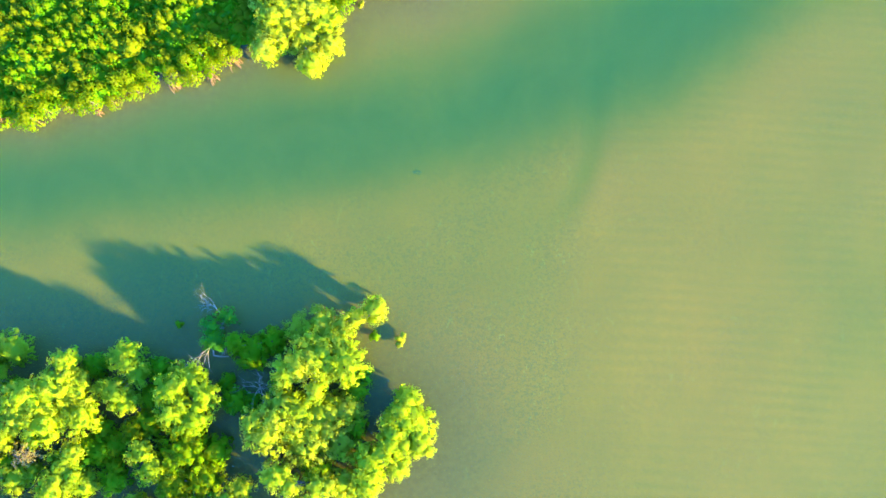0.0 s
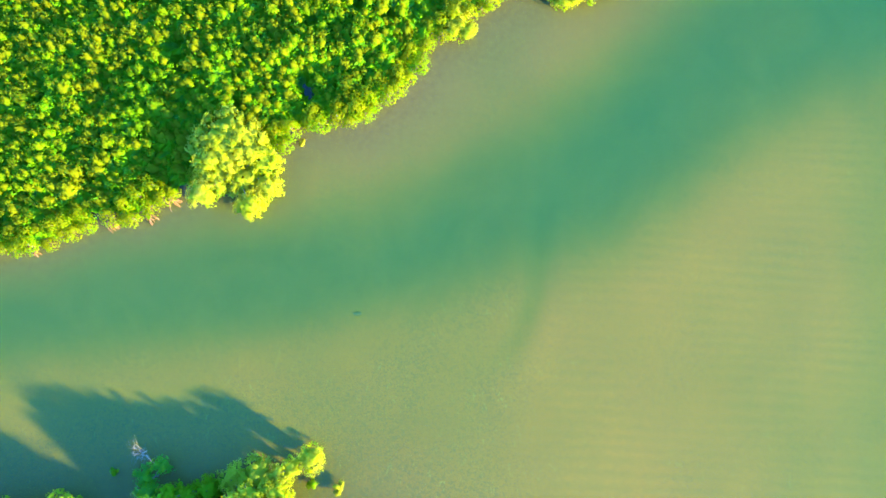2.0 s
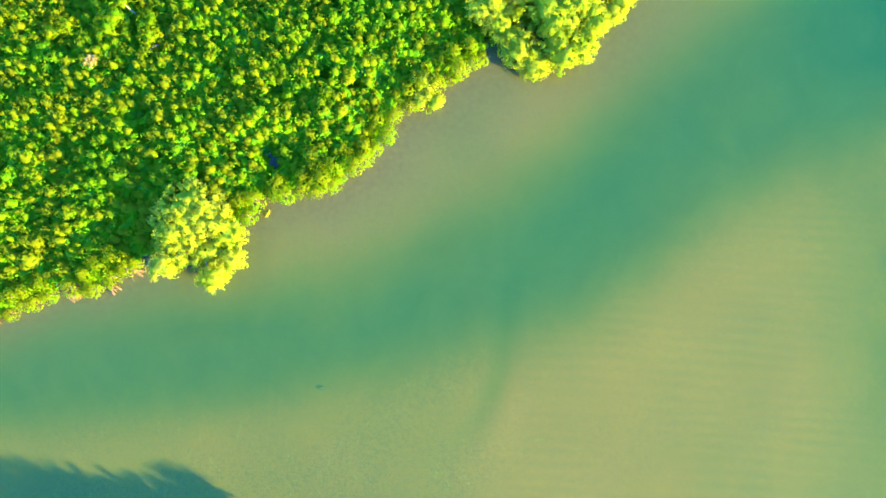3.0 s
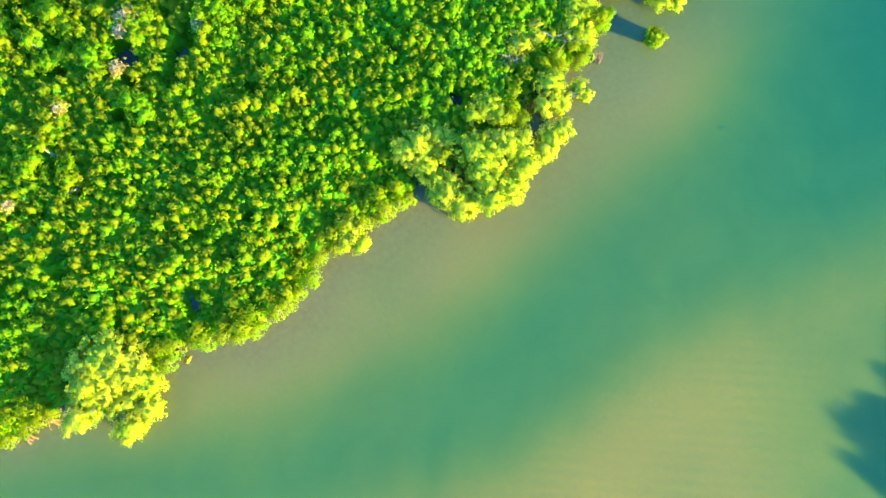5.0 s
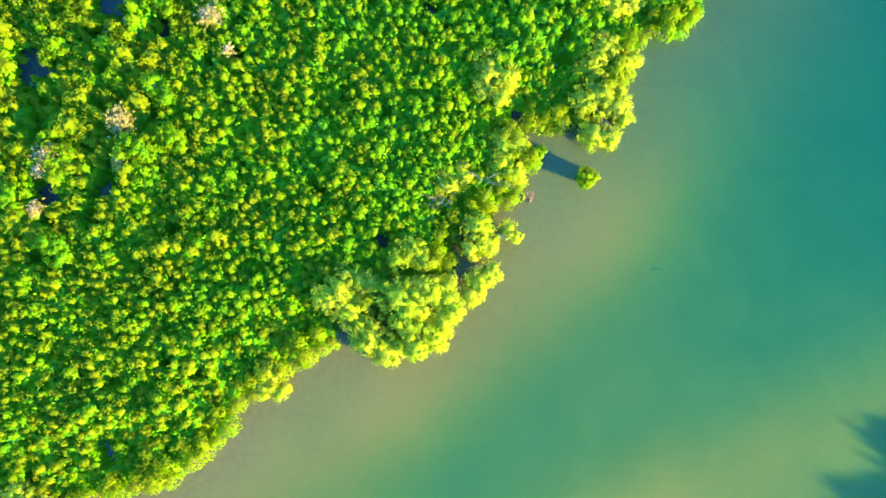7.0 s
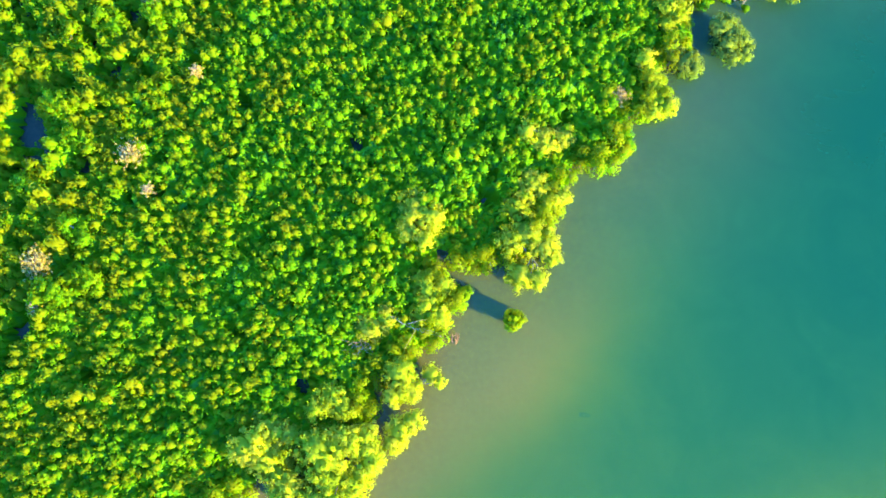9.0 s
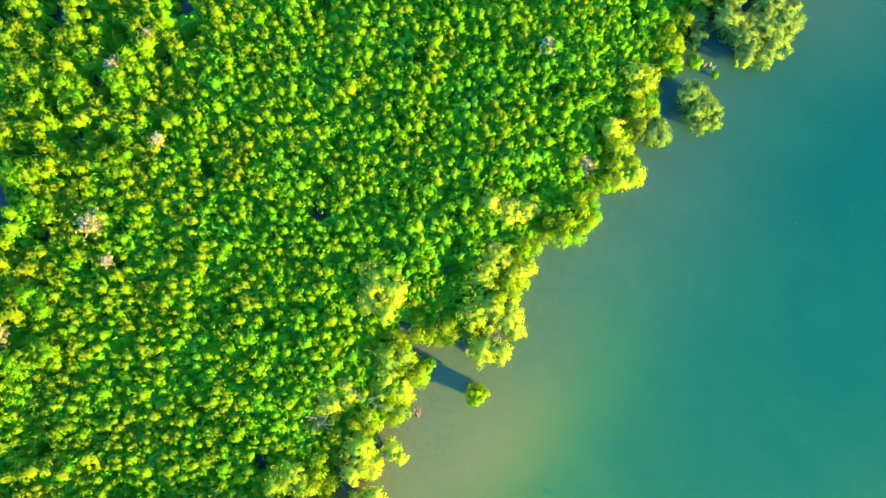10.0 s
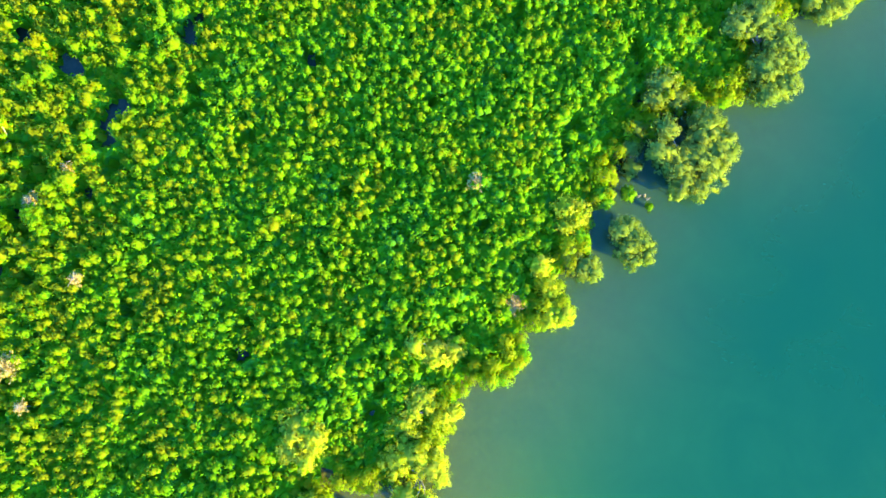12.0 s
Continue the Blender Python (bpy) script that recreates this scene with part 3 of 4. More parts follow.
grey_mangrove([(-17.7, -15.5, 1.69), (-13.5, -15.8, 1.48), (-9.7, -15.4, 1.69), (-6.3, -15.4, 1.7)], 3.0, SUNLIT, 0.45, 15)
DARK = "dark green stilt mangrove with rounded crown between taller pale trees"
for k, (lobes, h, hue) in enumerate((
        ([(-14.0, -2.9, 1.56), (-12.3, -2.0, 1.22), (-15.1, -2.1, 0.78)], 2.0, 0.25),
        ([(-5.6, -5.4, 1.04)], 1.9, 0.3),
        ([(-14.9, -6.7, 1.08), (-13.8, -6.8, 0.87)], 1.5, 0.2),
        ([(-18.3, -10.6, 1.93), (-16.1, -10.5, 1.29)], 1.9, 0.45),
        ([(-16.8, -12.7, 1.5), (-18.9, -13.2, 1.5)], 1.9, 0.5),
        ([(-20.9, -4.5, 1.08)], 1.8, 0.25),
        ([(-21.4, -8.6, 1.29)], 1.7, 0.3),
        ([(-25.1, -10.9, 1.29), (-23.9, -10.4, 0.94)], 1.5, 0.25),
        ([(-25.9, -4.5, 1.08)], 1.6, 0.2),
        ([(-23.6, -13.0, 1.1)], 1.6, 0.35), ([(-21.4, -6.7, 1.04), (-20.3, -8.4, 1.04)], 1.7, 0.4), ([(-22.5, -9.3, 1.04)], 1.5, 0.4),
        ([(-15.8, -5.4, 0.78)], 1.2, 0.2), ([(-24.9, -9.2, 0.87), (-26.1, -10.3, 0.8)], 1.5, 0.35), ([(-29.9, -10.2, 0.8)], 1.7, 0.4),
        ([(-17.9, -9.4, 1.2)], 1.8, 0.5), ([(-11.7, -5.6, 0.87)], 1.7, 0.3), ([(-5.2, -4.3, 0.8)], 1.8, 0.4), ([(-32.0, -6.5, 0.96)], 1.9, 0.4),
        ([(-31.9, -12.0, 0.96)], 1.8, 0.4), ([(-23.8, -12.0, 0.87)], 1.4, 0.35), ([(-8.3, -11.5, 1.04)], 1.9, 0.4), ([(-5.3, -8.4, 0.8)], 1.7, 0.3), ([(-4.9, -10.1, 0.7)], 1.6, 0.4))):
    grey_mangrove(lobes, h * (1.3 if lobes[0][1] < -8 else 1.0), DARK, hue + (0.40 if lobes[0][1] < -8 else 0.22), 30 + k, GREEN, group="stilt mangroves in the grove", puff=0.30)
grey_mangrove([(-15.8, -0.2, 0.70), (-17.1, -1.0, 0.79), (-16.8, -2.2, 0.88)], 2.0, "sparse blue-green mangrove sapling with bare grey twigs in shade", 0.3, 45, GREEN, bare=3)
dead_shrub(-17.6, 0.6, 1.0, 0.4, "leafless grey snag standing in shaded water", 46, 0, WOOD)
log = new("fallen_trunk")
log.location = (-16.6, -3.4, floor_at(-16.6, -3.4))
rng = np.random.default_rng(9)
part("trunk", *stick([(-0.55, 0.45, 0.10), (-0.45, 0.05, 0.20), (0.1, 0.0, 0.26), (0.75, 0.04, 0.2)], (0.07, 0.075, 0.065, 0.045), 7), BLEACHED, log, smooth=True)
part("branch", *joined(twigs(rng, (0.1, 0.0, 0.26), (0.5, 0.4, 0.6), 0.03, 2)), BLEACHED, log, smooth=True)
tagged(log, "bleached fallen mangrove trunk in shaded shallows", "trunk")
dead_shrub(-13.0, -5.6, 1.5, 0.75, "heap of bare bleached dead branches in the grove", 47, 0)
dead_shrub(-30.2, -11.3, 2.2, 0.9, "withered tan shrub among green crowns", 48, 1.0)
for x, y, r, z, words in ((-2.4, -1.5, 0.42, 0.42, "small pale seedling standing alone in shallow water"),
                          (-6.9, 25.6, 0.22, 0.4, "pale seedling standing off the bank"), (-4.5, -1.3, 0.42, 0.5, "green seedling under the edge of a tree"), (-19.9, -1.0, 0.34, 0.35, "green seedling in shaded water")):
    spread = [(x, y, r)] if "green" in words else [(x - 0.24 * r, y - 0.83 * r, 0.57 * r), (x + 0.24 * r, y, 0.62 * r), (x + 0.52 * r, y + 0.95 * r, 0.48 * r), (x - 0.48 * r, y + 0.24 * r, 0.43 * r)]
    grey_mangrove(spread, z, words, 0.55 if "green" in words else 0.85, int(abs(x * 10)), PALE if "pale" in words else GREEN, "mangrove_seedling", "seedlings", puff=0.2)

def weed_bed(x, y, r, seed):
    """A low dark clump of weed on the bed, under the water."""
    rng = np.random.default_rng(seed)
    z = floor_at(x, y)
    rings, v, f = 5, [], []
    for k in range(rings):
        for j in range(14):
            a, g = 0.4488 * j, r * (k + 1) / rings * rng.uniform(0.75, 1.2)
            v.append((math.cos(a) * g, math.sin(a) * g * 0.5, 0.05 * (1 - k / (rings - 1)) + rng.normal(scale=0.006) - 0.006))
            if k:
                i = (j + 1) % 14
                f.append((14 * k - 14 + j, 14 * k + j, 14 * k + i, 14 * k - 14 + i))
    clump = new("weed_clump", link_mesh("weed_clump", v, f, DARK_WEED, smooth=True))
    clump.location = (x, y, z)
    return tagged(clump, "dark clump of sunken weed on the channel bed", "weed", "weed clumps")


def sunken_branch(a, b, seed):
    """A dark waterlogged branch lying on the shoal."""
    rng = np.random.default_rng(seed)
    z = floor_at(*a)
    branch = new("sunken_branch")
    branch.location = (*a, z + 0.02)
    pieces = twigs(rng, (0, 0, 0), (b[0] - a[0], b[1] - a[1], 0.02), 0.02, 3)
    v, f = joined(pieces)
    v[:, 2] = np.clip(v[:, 2] * 0.1, -0.02, 0.05)
    part("limb", v, f, DARK_WEED, branch, smooth=True)
    return tagged(branch, "dark waterlogged branch lying under shallow water", "branch", "sunken branches")


DARK_WEED = bark("sunken_weed", (0.12, 0.095, 0.036), (0.075, 0.065, 0.025), 5.0)
for k, (x, y, r) in enumerate(((-1.7, 12.0, 0.4), (35.1, 46.8, 0.5))):
    weed_bed(x, y, r, 400 + k)
sunken_branch((-2.1, -0.4), (0.2, 1.2), 411)
sunken_branch((1.9, -6.5), (3.2, -5.3), 412)

# ---- things: pale trees along the far shore ----
EDGE = "spreading grey mangrove tree with pale clumped crown overhanging the water"
grey_mangrove([(-12.4, 25.7, 2.0), (-13.8, 24.3, 1.78), (-11.2, 24.9, 2.0), (-9.8, 23.6, 1.69), (-13.2, 22.5, 1.86), (-11.0, 22.2, 1.99), (-9.2, 21.8, 1.24), (-14.0, 20.7, 1.1), (-10.4, 20.2, 1.23)],
              3.2, "large round pale yellow mangrove tree leaning over the bank", 0.62, 60)
grey_mangrove([(5.2, 36.9, 1.15), (5.0, 35.7, 1.01), (6.1, 35.3, 0.83)], 1.9, EDGE, 0.6, 61)
grey_mangrove([(9.4, 42.8, 1.35), (10.9, 44.3, 1.44), (12.5, 43.9, 1.12), (11.0, 42.0, 1.57), (12.7, 40.2, 1.78), (14.1, 39.2, 1.56)], 2.8, EDGE, 0.55, 62)
grey_mangrove([(14.8, 43.1, 1.79), (16.5, 43.6, 1.57), (18.1, 43.9, 1.35), (18.8, 42.4, 1.25), (15.8, 40.8, 2.01), (17.6, 40.5, 1.56), (16.3, 39.3, 1.11)], 2.8, EDGE, 0.58, 63)
grey_mangrove([(15.5, 47.0, 1.35), (16.4, 46.3, 1.26), (14.4, 46.0, 0.99)], 3.0, EDGE, 0.5, 64)
grey_mangrove([(20.5, 49.2, 1.38), (21.4, 47.8, 1.14), (20.1, 47.3, 0.91), (23.0, 49.1, 0.83), (23.6, 48.6, 0.46)], 2.0, EDGE, 0.62, 65)
grey_mangrove([(20.8, 44.7, 1.27), (21.7, 45.5, 1.0), (20.4, 43.8, 1.0)], 2.0, EDGE, 0.6, 66)
grey_mangrove([(18.0, 52.5, 1.38), (19.1, 53.3, 1.15)], 2.4, EDGE, 0.72, 67, bare=1)
grey_mangrove([(22.5, 55.0, 1.3), (23.3, 53.6, 1.01), (21.9, 53.7, 1.15), (23.4, 56.0, 1.02), (22.0, 56.2, 1.16)], 2.2, EDGE, 0.62, 68)
grey_mangrove([(29.8, 60.6, 1.78), (31.2, 59.8, 1.33), (28.5, 60.0, 1.33), (29.5, 57.4, 1.32), (30.9, 57.1, 0.88), (31.9, 58.9, 0.89)], 2.2, EDGE, 0.65, 69)
grey_mangrove([(28.8, 62.7, 1.34), (31.4, 63.4, 1.34), (32.5, 63.9, 0.89), (30.0, 64.6, 1.34)], 2.4, EDGE, 0.62, 70)
grey_mangrove([(20.8, 62.1, 1.56), (22.2, 61.3, 1.33), (20.5, 60.3, 1.11), (21.7, 59.5, 0.88)], 3.1, "tall pale mangrove tree rising from the green thicket", 0.6, 71)
grey_mangrove([(30.7, 68.3, 1.35), (32.3, 68.7, 1.13), (29.3, 68.7, 0.9)], 2.7, "tall pale mangrove tree rising from the green thicket", 0.66, 72)
grey_mangrove([(39.7, 72.6, 1.28), (40.6, 71.9, 1.0), (39.2, 74.2, 0.92), (38.5, 75.6, 1.01), (39.5, 71.4, 0.82)], 2.2, EDGE, 0.5, 73)
grey_mangrove([(41.1, 80.0, 1.35), (40.5, 79.0, 0.99), (40.4, 80.4, 1.13)], 2.3, EDGE, 0.62, 74)
grey_mangrove([(42.2, 76.0, 1.24), (42.9, 75.5, 0.8), (41.0, 76.8, 0.98)], 1.9, EDGE, 0.5, 75, DIMMED)
grey_mangrove([(45.5, 79.2, 1.17), (46.4, 78.1, 1.34), (44.8, 78.9, 0.99), (47.1, 77.2, 0.8), (45.5, 77.6, 0.98), (46.0, 76.5, 0.67)], 1.9, "lone round mangrove tree standing in the water off the bank", 0.5, 76, DIMMED)
grey_mangrove([(47.8, 91.2, 1.38), (49.1, 90.3, 1.14), (47.3, 90.0, 1.14)], 2.8, EDGE, 0.5, 77, DIMMED)
grey_mangrove([(45.9, 87.4, 0.91), (45.5, 85.9, 0.91), (45.7, 84.3, 0.82)], 2.0, EDGE, 0.5, 78, DIMMED)
grey_mangrove([(51.5, 88.2, 1.59), (52.6, 86.8, 1.58), (50.6, 85.7, 1.58), (48.8, 84.9, 1.35), (52.0, 84.9, 1.57), (49.8, 83.3, 1.26), (51.1, 82.9, 1.12), (53.3, 85.9, 1.13), (47.5, 85.5, 1.0), (49.3, 82.1, 0.54), (48.2, 87.3, 1.1)],
              2.5, EDGE, 0.5, 79, DIMMED)
grey_mangrove([(55.1, 97.1, 1.62), (53.7, 96.5, 1.39), (56.9, 95.7, 1.84), (58.3, 94.8, 1.6), (56.0, 93.2, 1.6), (57.8, 92.3, 1.59), (56.4, 91.0, 1.14), (55.5, 98.1, 1.16)], 2.8, EDGE, 0.5, 80, DIMMED)
grey_mangrove([(61.3, 98.9, 1.3), (62.7, 99.5, 1.16), (59.9, 99.4, 0.93)], 2.2, EDGE, 0.5, 81, DIMMED)
grey_mangrove([(29.2, 53.8, 0.72), (29.45, 53.9, 0.6), (28.95, 53.95, 0.6), (29.15, 53.5, 0.62)], 1.4, "lone round green mangrove bush standing in the water", 0.92, 82, GREEN, "mangrove_bush", "bushes", puff=0.2, dense=1.3)
grey_mangrove([(25.2, 55.7, 0.6)], 1.2, "round bright green mangrove bush at an inlet", 0.55, 83, GREEN, "mangrove_bush", "bushes", puff=0.22)
grey_mangrove([(45.6, 82.2, 0.72)], 1.0, "small green mangrove bush between two trees", 0.35, 84, GREEN, "mangrove_bush", "bushes", puff=0.22)
grey_mangrove([(47.4, 81.3, 0.32)], 0.5, "green seedling in open water", 0.35, 85, GREEN, "mangrove_seedling", "seedlings", puff=0.18)
for x, y, lean in ((46.5, 82.1, 0.15), (47.1, 82.2, -0.1), (47.2, 81.9, 0.2)):
    snag = new("snag")
    snag.location = (x, y, floor_at(x, y))
    part("stem", *stick([(0, 0, -0.1), (lean * 0.4, 0.05, 0.4), (lean, 0.12, 0.75)], (0.075, 0.065, 0.03), 6), BLEACHED, snag, smooth=True)
    part("stub", *stick([(lean * 0.4, 0.05, 0.42), (lean * 0.4 - 0.16, 0.12, 0.6)], (0.04, 0.02), 5), BLEACHED, snag, smooth=True)
    tagged(snag, "short bleached snag standing in open water", "snag", "snags")
for k, (x, y, q) in enumerate(((50.3, 90.4, 1.0), (52.3, 91.0, 0.9), (46.6, 87.9, 0.9), (9.0, 40.9, 0.9), (43.2, 81.9, 0.9), (41.6, 78.2, 0.9), (36.6, 68.6, 1.1), (35.4, 67.6, 1.1), (37.2, 69.2, 0.9))):
    grey_mangrove([(x, y, q), (x + 0.5, y - 0.6, q * 0.7)], 1.7, "rounded green mangrove bush filling the bank", 0.5, 190 + k, GREEN, "mangrove_bush", "bushes", puff=0.26)
# trees past the open water, whose long shadows reach over the shoal
for k, lobes in enumerate((
        [(66.9, 28.0, 1.3, 4.0), (67.9, 26.6, 1.5, 4.0), (69.0, 28.2, 1.6, 3.8), (68.6, 25.4, 1.4, 3.6)],
        [(66.2, 23.2, 1.2, 4.0), (67.2, 24.4, 1.2, 3.9), (67.8, 22.6, 1.6, 4.0), (69.2, 23.8, 1.6, 3.8)],
        [(65.0, 21.5, 1.1, 4.0), (66.2, 20.8, 1.5, 4.1), (67.4, 20.2, 1.6, 4.0), (66.9, 21.8, 1.2, 4.0)],
        [(63.9, 20.0, 1.2, 4.0), (65.0, 19.3, 1.5, 4.1), (66.0, 18.2, 1.6, 4.0), (64.4, 18.4, 1.3, 3.9)],
        [(60.7, 18.4, 0.9, 4.0), (61.9, 17.6, 1.3, 4.0), (63.2, 16.9, 1.6, 4.0)],
        [(60.5, 16.5, 1.2, 4.0), (61.8, 15.6, 1.6, 4.1), (63.2, 14.6, 1.7, 4.0), (64.6, 16.0, 1.6, 3.9)],
        [(62.6, 12.6, 1.5, 4.2), (64.2, 11.6, 1.7, 4.1), (65.8, 13.0, 1.6, 4.0)])):
    grey_mangrove(lobes, 3.9, SUNLIT, 0.5, 100 + k)

# ---- things: inland ----
for k, (x, y, r) in enumerate(((-6.1, 65.8, 1.0), (-5.4, 58.5, 1.33), (-6.5, 53.6, 1.1), (-4.0, 54.7, 1.1), (-1.0, 70.1, 1.14), (-8.3, 68.4, 1.37), (-5.2, 75.8, 1.16), (-1.6, 76.5, 0.93),
                               (-16.2, 49.0, 1.3), (-12.0, 45.2, 1.2), (-19.0, 52.0, 1.4), (-9.5, 61.5, 1.2))):
    grey_mangrove([(x, y, r), (x + 0.6, y - 0.7, r * 0.7), (x - 0.7, y + 0.4, r * 0.6)], 3.4, "rounded yellow-green mangrove crown above the thicket", 0.62, 120 + k, GREEN, group="inland crowns", puff=0.3)
rng = np.random.default_rng(64)
for k in range(30):
    y = rng.uniform(38, 86)
    x = -35 + 0.37 * (y - 25) + rng.uniform(0, 14)
    q = rng.uniform(0.7, 1.3)
    grey_mangrove([(x, y, q), (x + rng.normal() * 0.8, y + rng.normal() * 0.8, q * 0.8), (x + rng.normal() * 0.9, y + rng.normal() * 0.9, q * 0.6)], rng.uniform(2.9, 3.4),
                  "rounded yellow-green mangrove crown above the thicket", rng.uniform(0.6, 1.0), 220 + k, GREEN, group="inland crowns", puff=0.28, dense=0.8)
for k, (x, y, r) in enumerate(((-2.0, 64.9, 0.99), (-8.2, 55.7, 1.11), (-2.1, 78.0, 0.7), (0.4, 80.9, 0.5), (2.4, 72.0, 0.55), (33.2, 81.9, 0.69), (-13.7, 52.3, 1.0), (-14.0, 51.2, 0.6), (-7.9, 52.2, 0.55),
                               (-13.9, 48.1, 0.63), (-18.2, 44.6, 0.6), (-21.2, 36.7, 0.53), (-0.2, 62.0, 0.5), (17.4, 51.2, 0.64), (36.8, 72.5, 0.8))):
    dead_shrub(x, y, 3.05 if k not in (13, 14) else 1.7, r * 0.85, "withered pinkish-tan shrub in the green canopy" if k != 13 else "bare bleached shrub beside a pale tree", 140 + k, 0.0 if k == 13 else 3.2)
for k, (x, y, r) in enumerate(((-17.1, 20.3, 0.75), (-18.5, 18.9, 0.5), (-21.8, 18.1, 0.6), (-27.6, 15.7, 0.35), (37.3, 70.2, 0.6), (24.6, 52.0, 0.4))):
    prop_roots(x, y, r, "arching reddish stilt roots bared at the water's edge", 170 + k)


# ---- the thicket of stilt mangroves ----
def crown_template(rng, radius, height, tufts, count, length, core=0.0):
    """A pointed dome of leaf tufts: vertices about the foot of the dome, faces, tint."""
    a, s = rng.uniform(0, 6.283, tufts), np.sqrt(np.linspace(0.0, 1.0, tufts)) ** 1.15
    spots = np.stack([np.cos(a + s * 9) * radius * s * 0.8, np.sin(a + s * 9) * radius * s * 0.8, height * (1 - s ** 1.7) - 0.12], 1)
    # Tips yellower as young leaves; lower tufts tinted with the shade of gaps.
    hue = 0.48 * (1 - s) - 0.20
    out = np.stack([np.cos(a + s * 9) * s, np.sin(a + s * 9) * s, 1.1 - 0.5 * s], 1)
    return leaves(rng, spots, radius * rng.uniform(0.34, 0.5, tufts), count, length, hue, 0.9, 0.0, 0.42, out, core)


rng = np.random.default_rng(77)


def canopy(x, y):
    """Height of the thicket's tops."""
    d = inland(x, y)
    rough = np.where(x < 4, 1.0, 0.55)
    return np.minimum(1.0 + 0.28 * d, 2.6) + 0.36 * rough * waves_of(x, y, 5.0, 21) + 0.22 * rough * waves_of(x, y, 2.4, 22)


def seedbed(x0, x1, y0, y1, gap):
    gx, gy = np.meshgrid(np.arange(x0, x1, gap), np.arange(y0, y1, gap * 0.87))
    gx = gx + (np.arange(gx.shape[0])[:, None] % 2) * gap / 2
    x, y = gx.ravel(), gy.ravel()
    return x + rng.uniform(-0.42, 0.42, x.size) * gap, y + rng.uniform(-0.42, 0.42, x.size) * gap


# shrubs of the shore's first row, each on its own
SHRUBS = []
for k in range(8):
    r = np.random.default_rng(300 + k)
    shrub = new("mangrove_shrub")
    shrub.location = (0, 0, -50)
    tall = 1.25
    part("trunk", *stick([(0, 0, -0.3), (0.05, 0.03, 0.4), (0, 0, tall * 0.8)], (0.05, 0.045, 0.03)), WOOD, shrub, smooth=True)
    for q in range(4):
        a = 1.571 * q + r.uniform(-0.5, 0.5)
        part("stilt_root", *arch(r, (0, 0, 0.5), (0.5 * math.cos(a), 0.5 * math.sin(a), -0.25), 0.14, 0.028), RUSSET, shrub, smooth=True)
    low = leaves(r, np.stack([np.cos(np.arange(9) * 0.698) * 0.48, np.sin(np.arange(9) * 0.698) * 0.48, np.full(9, 0.42) + r.uniform(-0.1, 0.15, 9)], 1), np.full(9, 0.27), 14, 0.17, np.full(9, -0.04))
    side = NORMALS[-1]
    v, f, t = crown_template(r, 0.68, 0.85, 20, 17, 0.17)
    v[:, 2] += 0.62
    part("crown", np.concatenate([v, low[0]]), np.concatenate([f, low[1] + len(v)]), GREEN, shrub, attributes={"tint": np.concatenate([t, low[2]]) + 0.84}, normals=np.concatenate([NORMALS[-1], side]))
    SHRUBS.append(tagged(shrub, "bright yellow-green stilt mangrove shrub at the water's edge", "shrub", "shore shrubs"))

line = SHORE[2:-2]
stretch = np.linalg.norm(np.diff(line, axis=0), axis=1)
along = np.concatenate([[0], np.cumsum(stretch)])
for k in range(300):
    s = (k % 150 + rng.uniform(-0.3, 0.3)) / 150 * along[-1]
    i = min(max(np.searchsorted(along, s) - 1, 0), len(line) - 2)
    u = (s - along[i]) / stretch[i]
    p, d = line[i] * (1 - u) + line[i + 1] * u, (line[i + 1] - line[i]) / stretch[i]
    p = p + np.array((-d[1], d[0])) * (0.45 + 0.95 * (k // 150) + rng.uniform(-0.2, 0.2))
    size = rng.uniform(0.9, 1.4)
    m = pose(p[0], p[1], max(floor_at(p[0], p[1]), -0.1), 0, 0, rng.uniform(0, 360)) @ Matrix.Diagonal((size, size, size * rng.uniform(0.85, 1.25) * (1.0 + 0.2 * (k // 150)), 1))
    if k < 8:
        shrub = SHRUBS[k]
        shrub.matrix_basis = m
    else:
        shrub = copy_thing(SHRUBS[k % 8], Matrix())
        shrub.matrix_basis = m

def open_wood(x, y):
    """True in the older, broken part of the forest, away from the shore."""
    return (x < -34 + 0.37 * (y - 25) + 17 + 2.0 * waves_of(x, y, 8.0, 51)) & (y > 47)


# the rest of the thicket, too many to count
x, y = seedbed(-52, 78, 10, 124, 0.82)
keep = inland(x, y) > 1.0
keep &= (x > -41 + 0.36 * (y - 25)) & (y < 108) & (x < 72)
hole = waves_of(x, y, 7.0, 31) + 0.6 * waves_of(x, y, 3.1, 32)
sunk = hole > np.where(open_wood(x, y), 0.30, 1.15)
keep &= ~sunk | (rng.uniform(size=x.size) < np.where(hole < 0.8, 0.30, 0.15))
x, y, sunk = x[keep], y[keep], sunk[keep]
tops = canopy(x, y) + rng.normal(scale=0.12, size=x.size) - 0.8 * sunk
hues = 0.53 + 0.27 * waves_of(x, y, 9.0, 41) + 0.10 * waves_of(x, y, 2.8, 43) + rng.normal(scale=0.12, size=x.size) + 0.24 * np.clip((14 - x) / 18, 0, 1) + 0.16 * np.exp(-inland(x, y) / 3) - 0.15 * np.clip((x - 14) / 28, 0, 1)
hues = np.where(rng.uniform(size=x.size) < 0.01, 0.95, hues)
scale = np.exp(rng.normal(scale=0.2, size=x.size)) * np.where(open_wood(x, y), 1.45, np.where(x < 2, 1.18, 1.09))
turns = rng.uniform(0, 6.283, x.size)
pick = rng.integers(0, 12, x.size)
verts, faces, tints, shades, start = [], [], [], [], 0
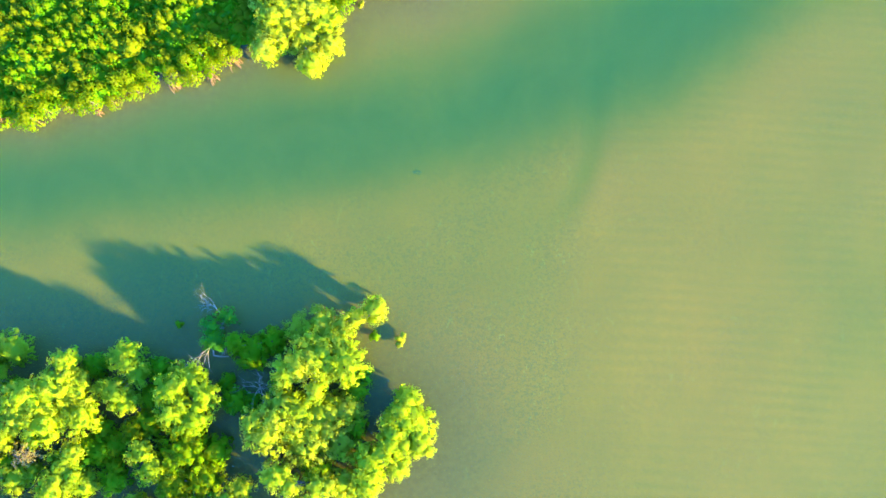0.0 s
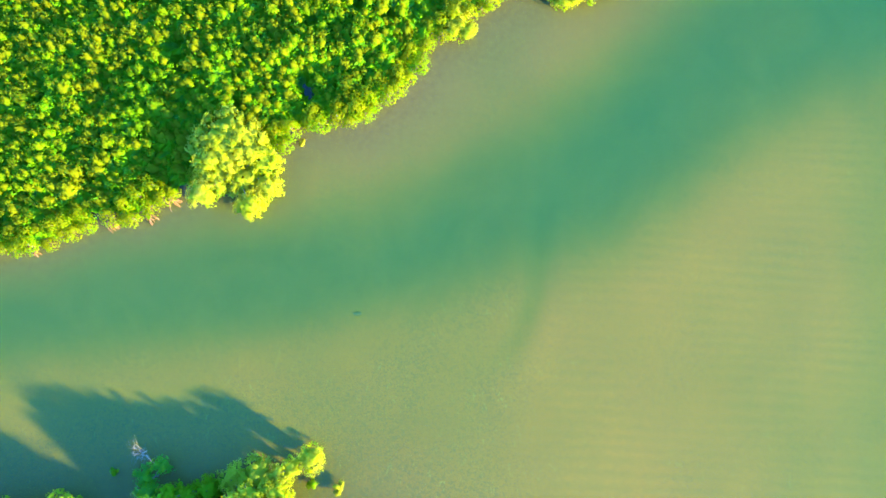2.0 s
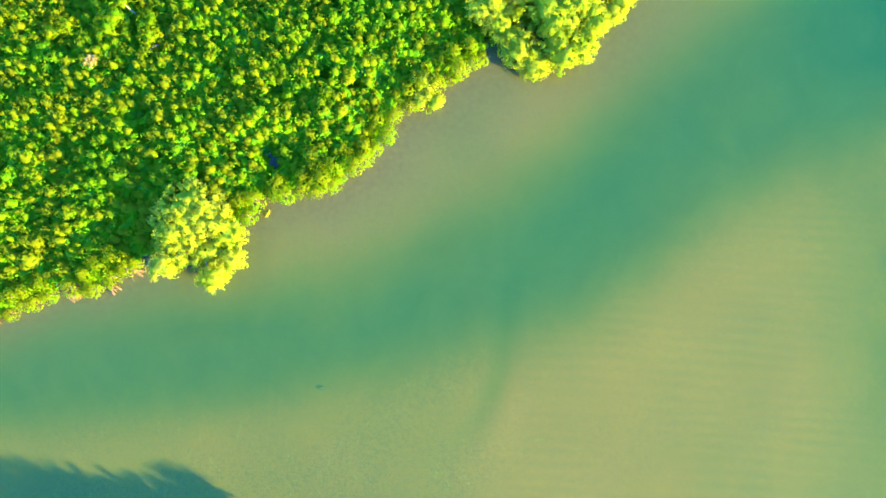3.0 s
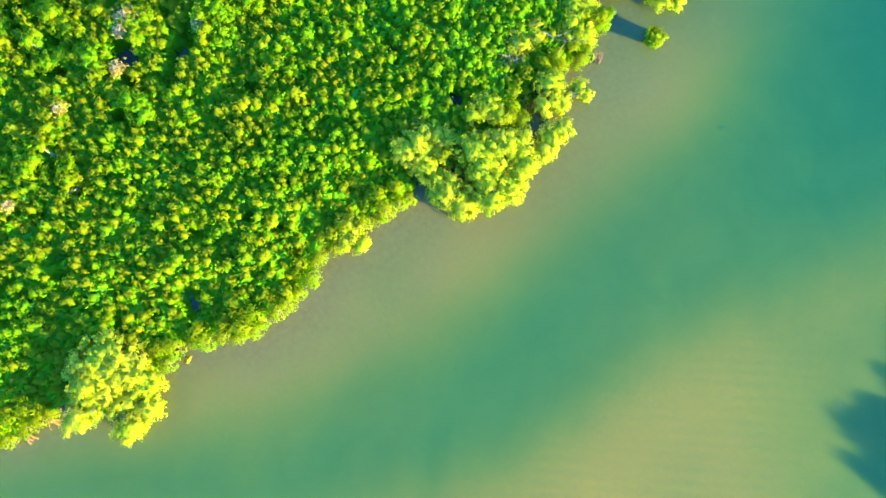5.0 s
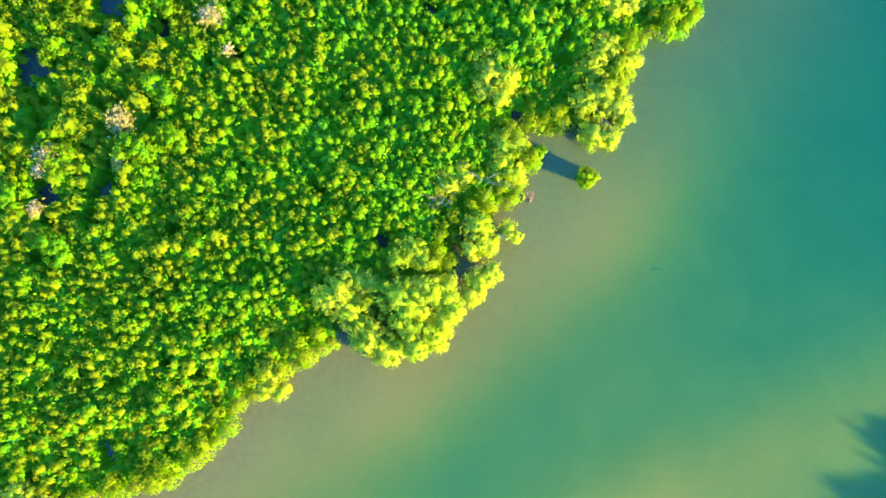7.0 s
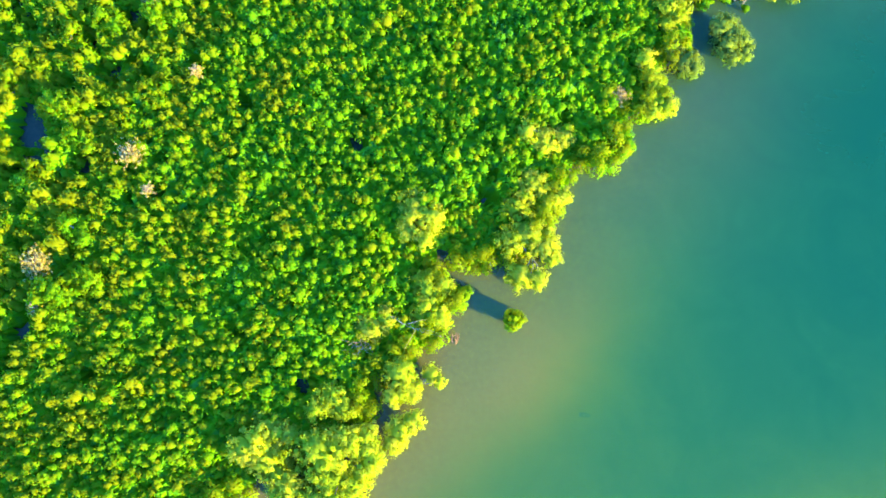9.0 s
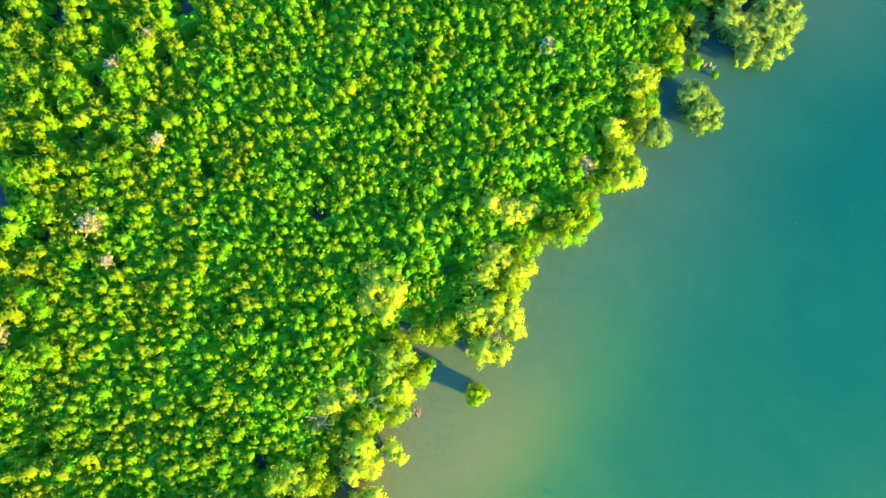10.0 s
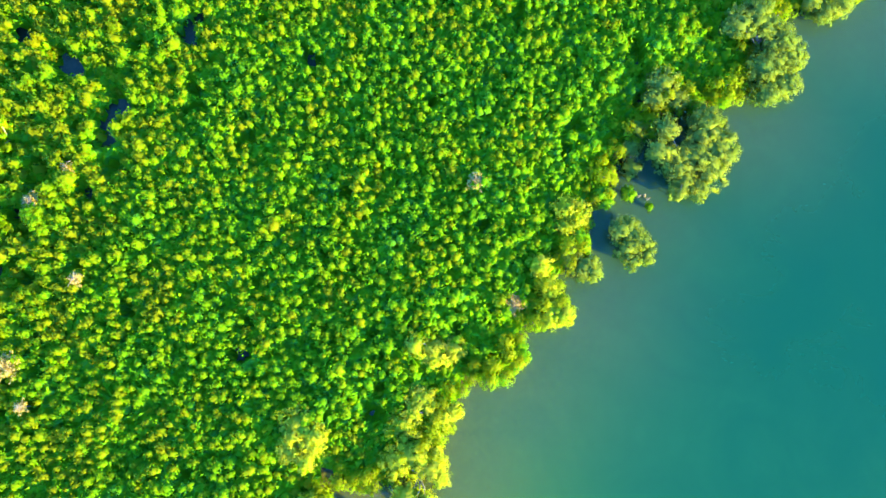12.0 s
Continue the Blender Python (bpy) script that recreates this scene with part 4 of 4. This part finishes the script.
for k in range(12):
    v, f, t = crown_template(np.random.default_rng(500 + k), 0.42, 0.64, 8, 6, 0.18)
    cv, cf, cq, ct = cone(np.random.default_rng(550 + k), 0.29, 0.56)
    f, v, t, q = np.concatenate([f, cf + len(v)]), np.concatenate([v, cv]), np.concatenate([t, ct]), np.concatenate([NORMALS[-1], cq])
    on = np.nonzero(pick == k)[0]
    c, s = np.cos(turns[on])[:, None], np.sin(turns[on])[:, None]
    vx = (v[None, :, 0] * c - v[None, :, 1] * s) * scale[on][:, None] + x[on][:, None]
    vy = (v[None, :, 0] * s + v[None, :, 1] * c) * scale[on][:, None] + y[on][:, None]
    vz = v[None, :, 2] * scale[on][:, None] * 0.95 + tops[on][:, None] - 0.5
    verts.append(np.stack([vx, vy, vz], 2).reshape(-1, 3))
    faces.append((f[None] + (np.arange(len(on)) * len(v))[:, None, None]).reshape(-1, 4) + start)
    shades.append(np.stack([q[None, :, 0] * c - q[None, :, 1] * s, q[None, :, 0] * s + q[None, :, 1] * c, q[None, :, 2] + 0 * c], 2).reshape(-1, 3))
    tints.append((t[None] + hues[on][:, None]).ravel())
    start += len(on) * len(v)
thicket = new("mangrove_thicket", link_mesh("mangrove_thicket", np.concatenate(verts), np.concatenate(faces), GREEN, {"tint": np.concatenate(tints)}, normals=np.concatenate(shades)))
tagged(thicket, "dense green thicket of pointed stilt mangrove tops", "thicket", kind="stuff")
n = len(x) * 2
ux, uy = np.repeat(x, 2) + rng.uniform(-0.5, 0.5, n), np.repeat(y, 2) + rng.uniform(-0.5, 0.5, n)
# Low tint: the shade of the gaps is put into these leaves' colour.
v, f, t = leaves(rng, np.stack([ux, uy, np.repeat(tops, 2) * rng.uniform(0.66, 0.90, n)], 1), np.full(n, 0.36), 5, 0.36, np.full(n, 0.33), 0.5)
# a closed, ragged layer of lower leaves, sinking where the thicket has a hollow; gap shade put into its tint
gx, gy = np.meshgrid(np.arange(-46, 74, 0.32), np.arange(10, 110, 0.32))
wide, cx, cy = gx.shape[1], gx.ravel() + rng.uniform(-0.13, 0.13, gx.size), gy.ravel() + rng.uniform(-0.13, 0.13, gx.size)
i = (np.arange(gx.shape[0] - 1)[:, None] * wide + np.arange(wide - 1)[None]).ravel()
cells = np.stack([i, i + 1, i + wide + 1, i + wide], 1)
edge = inland(cx, cy)
dip = waves_of(cx, cy, 7.0, 31) + 0.6 * waves_of(cx, cy, 3.1, 32) - np.where(open_wood(cx, cy), 0.25, 0.95)
cells = cells[(edge[cells].min(1) > 0.35) & (dip[cells].max(1) < 0.75) & (cx[cells].min(1) > -43 + 0.36 * (cy[cells].min(1) - 25))]
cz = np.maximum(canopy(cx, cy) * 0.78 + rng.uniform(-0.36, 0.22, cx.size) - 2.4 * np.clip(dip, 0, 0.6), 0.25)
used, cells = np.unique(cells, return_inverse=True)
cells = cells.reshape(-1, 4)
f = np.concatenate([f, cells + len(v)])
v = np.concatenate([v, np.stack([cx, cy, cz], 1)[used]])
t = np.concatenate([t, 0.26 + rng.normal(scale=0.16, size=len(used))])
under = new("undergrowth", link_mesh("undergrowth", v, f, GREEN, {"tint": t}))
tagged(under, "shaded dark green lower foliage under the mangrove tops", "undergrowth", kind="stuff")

# the same forest farther off: crown after crown, without single leaves
gx, gy = seedbed(-300, 300, -60, 400, 8.0)
bx, by = seedbed(-62, 84, 6, 132, 2.6)
x, y, size = np.concatenate([gx, bx]), np.concatenate([gy, by]), np.concatenate([np.full(gx.size, 11.0), np.full(bx.size, 3.5)])
near = (x > -62) & (x < 84) & (y > 6) & (y < 132)
mid = (x > -41 + 0.36 * (y - 25)) & (y < 108) & (x < 72)
keep = (inland(x, y) > 1.5) & ~mid & (near == (size < 5))
x, y, size = x[keep], y[keep], size[keep]
v, f, q, t = cone(np.random.default_rng(8), 0.40, 0.5)
c, h = rng.uniform(0.85, 1.2, x.size)[:, None] * size[:, None], rng.uniform(1.8, 2.7, x.size)[:, None]
verts = np.stack([v[None, :, 0] * c + x[:, None], v[None, :, 1] * c + y[:, None], (v[None, :, 2] * 0.6 - 0.3) * np.minimum(size, 4)[:, None] + h], 2).reshape(-1, 3)
faces = (f[None] + (np.arange(x.size) * len(v))[:, None, None]).reshape(-1, 4)
tints = (t[None] + 0.42 + 0.2 * waves_of(x, y, 9.0, 41)[:, None]).ravel()
far_wood = new("far_mangroves", link_mesh("far_mangroves", verts, faces, GREEN, {"tint": tints}, normals=np.tile(q, (x.size, 1))))
tagged(far_wood, "distant rounded green mangrove crowns", "forest", kind="stuff")
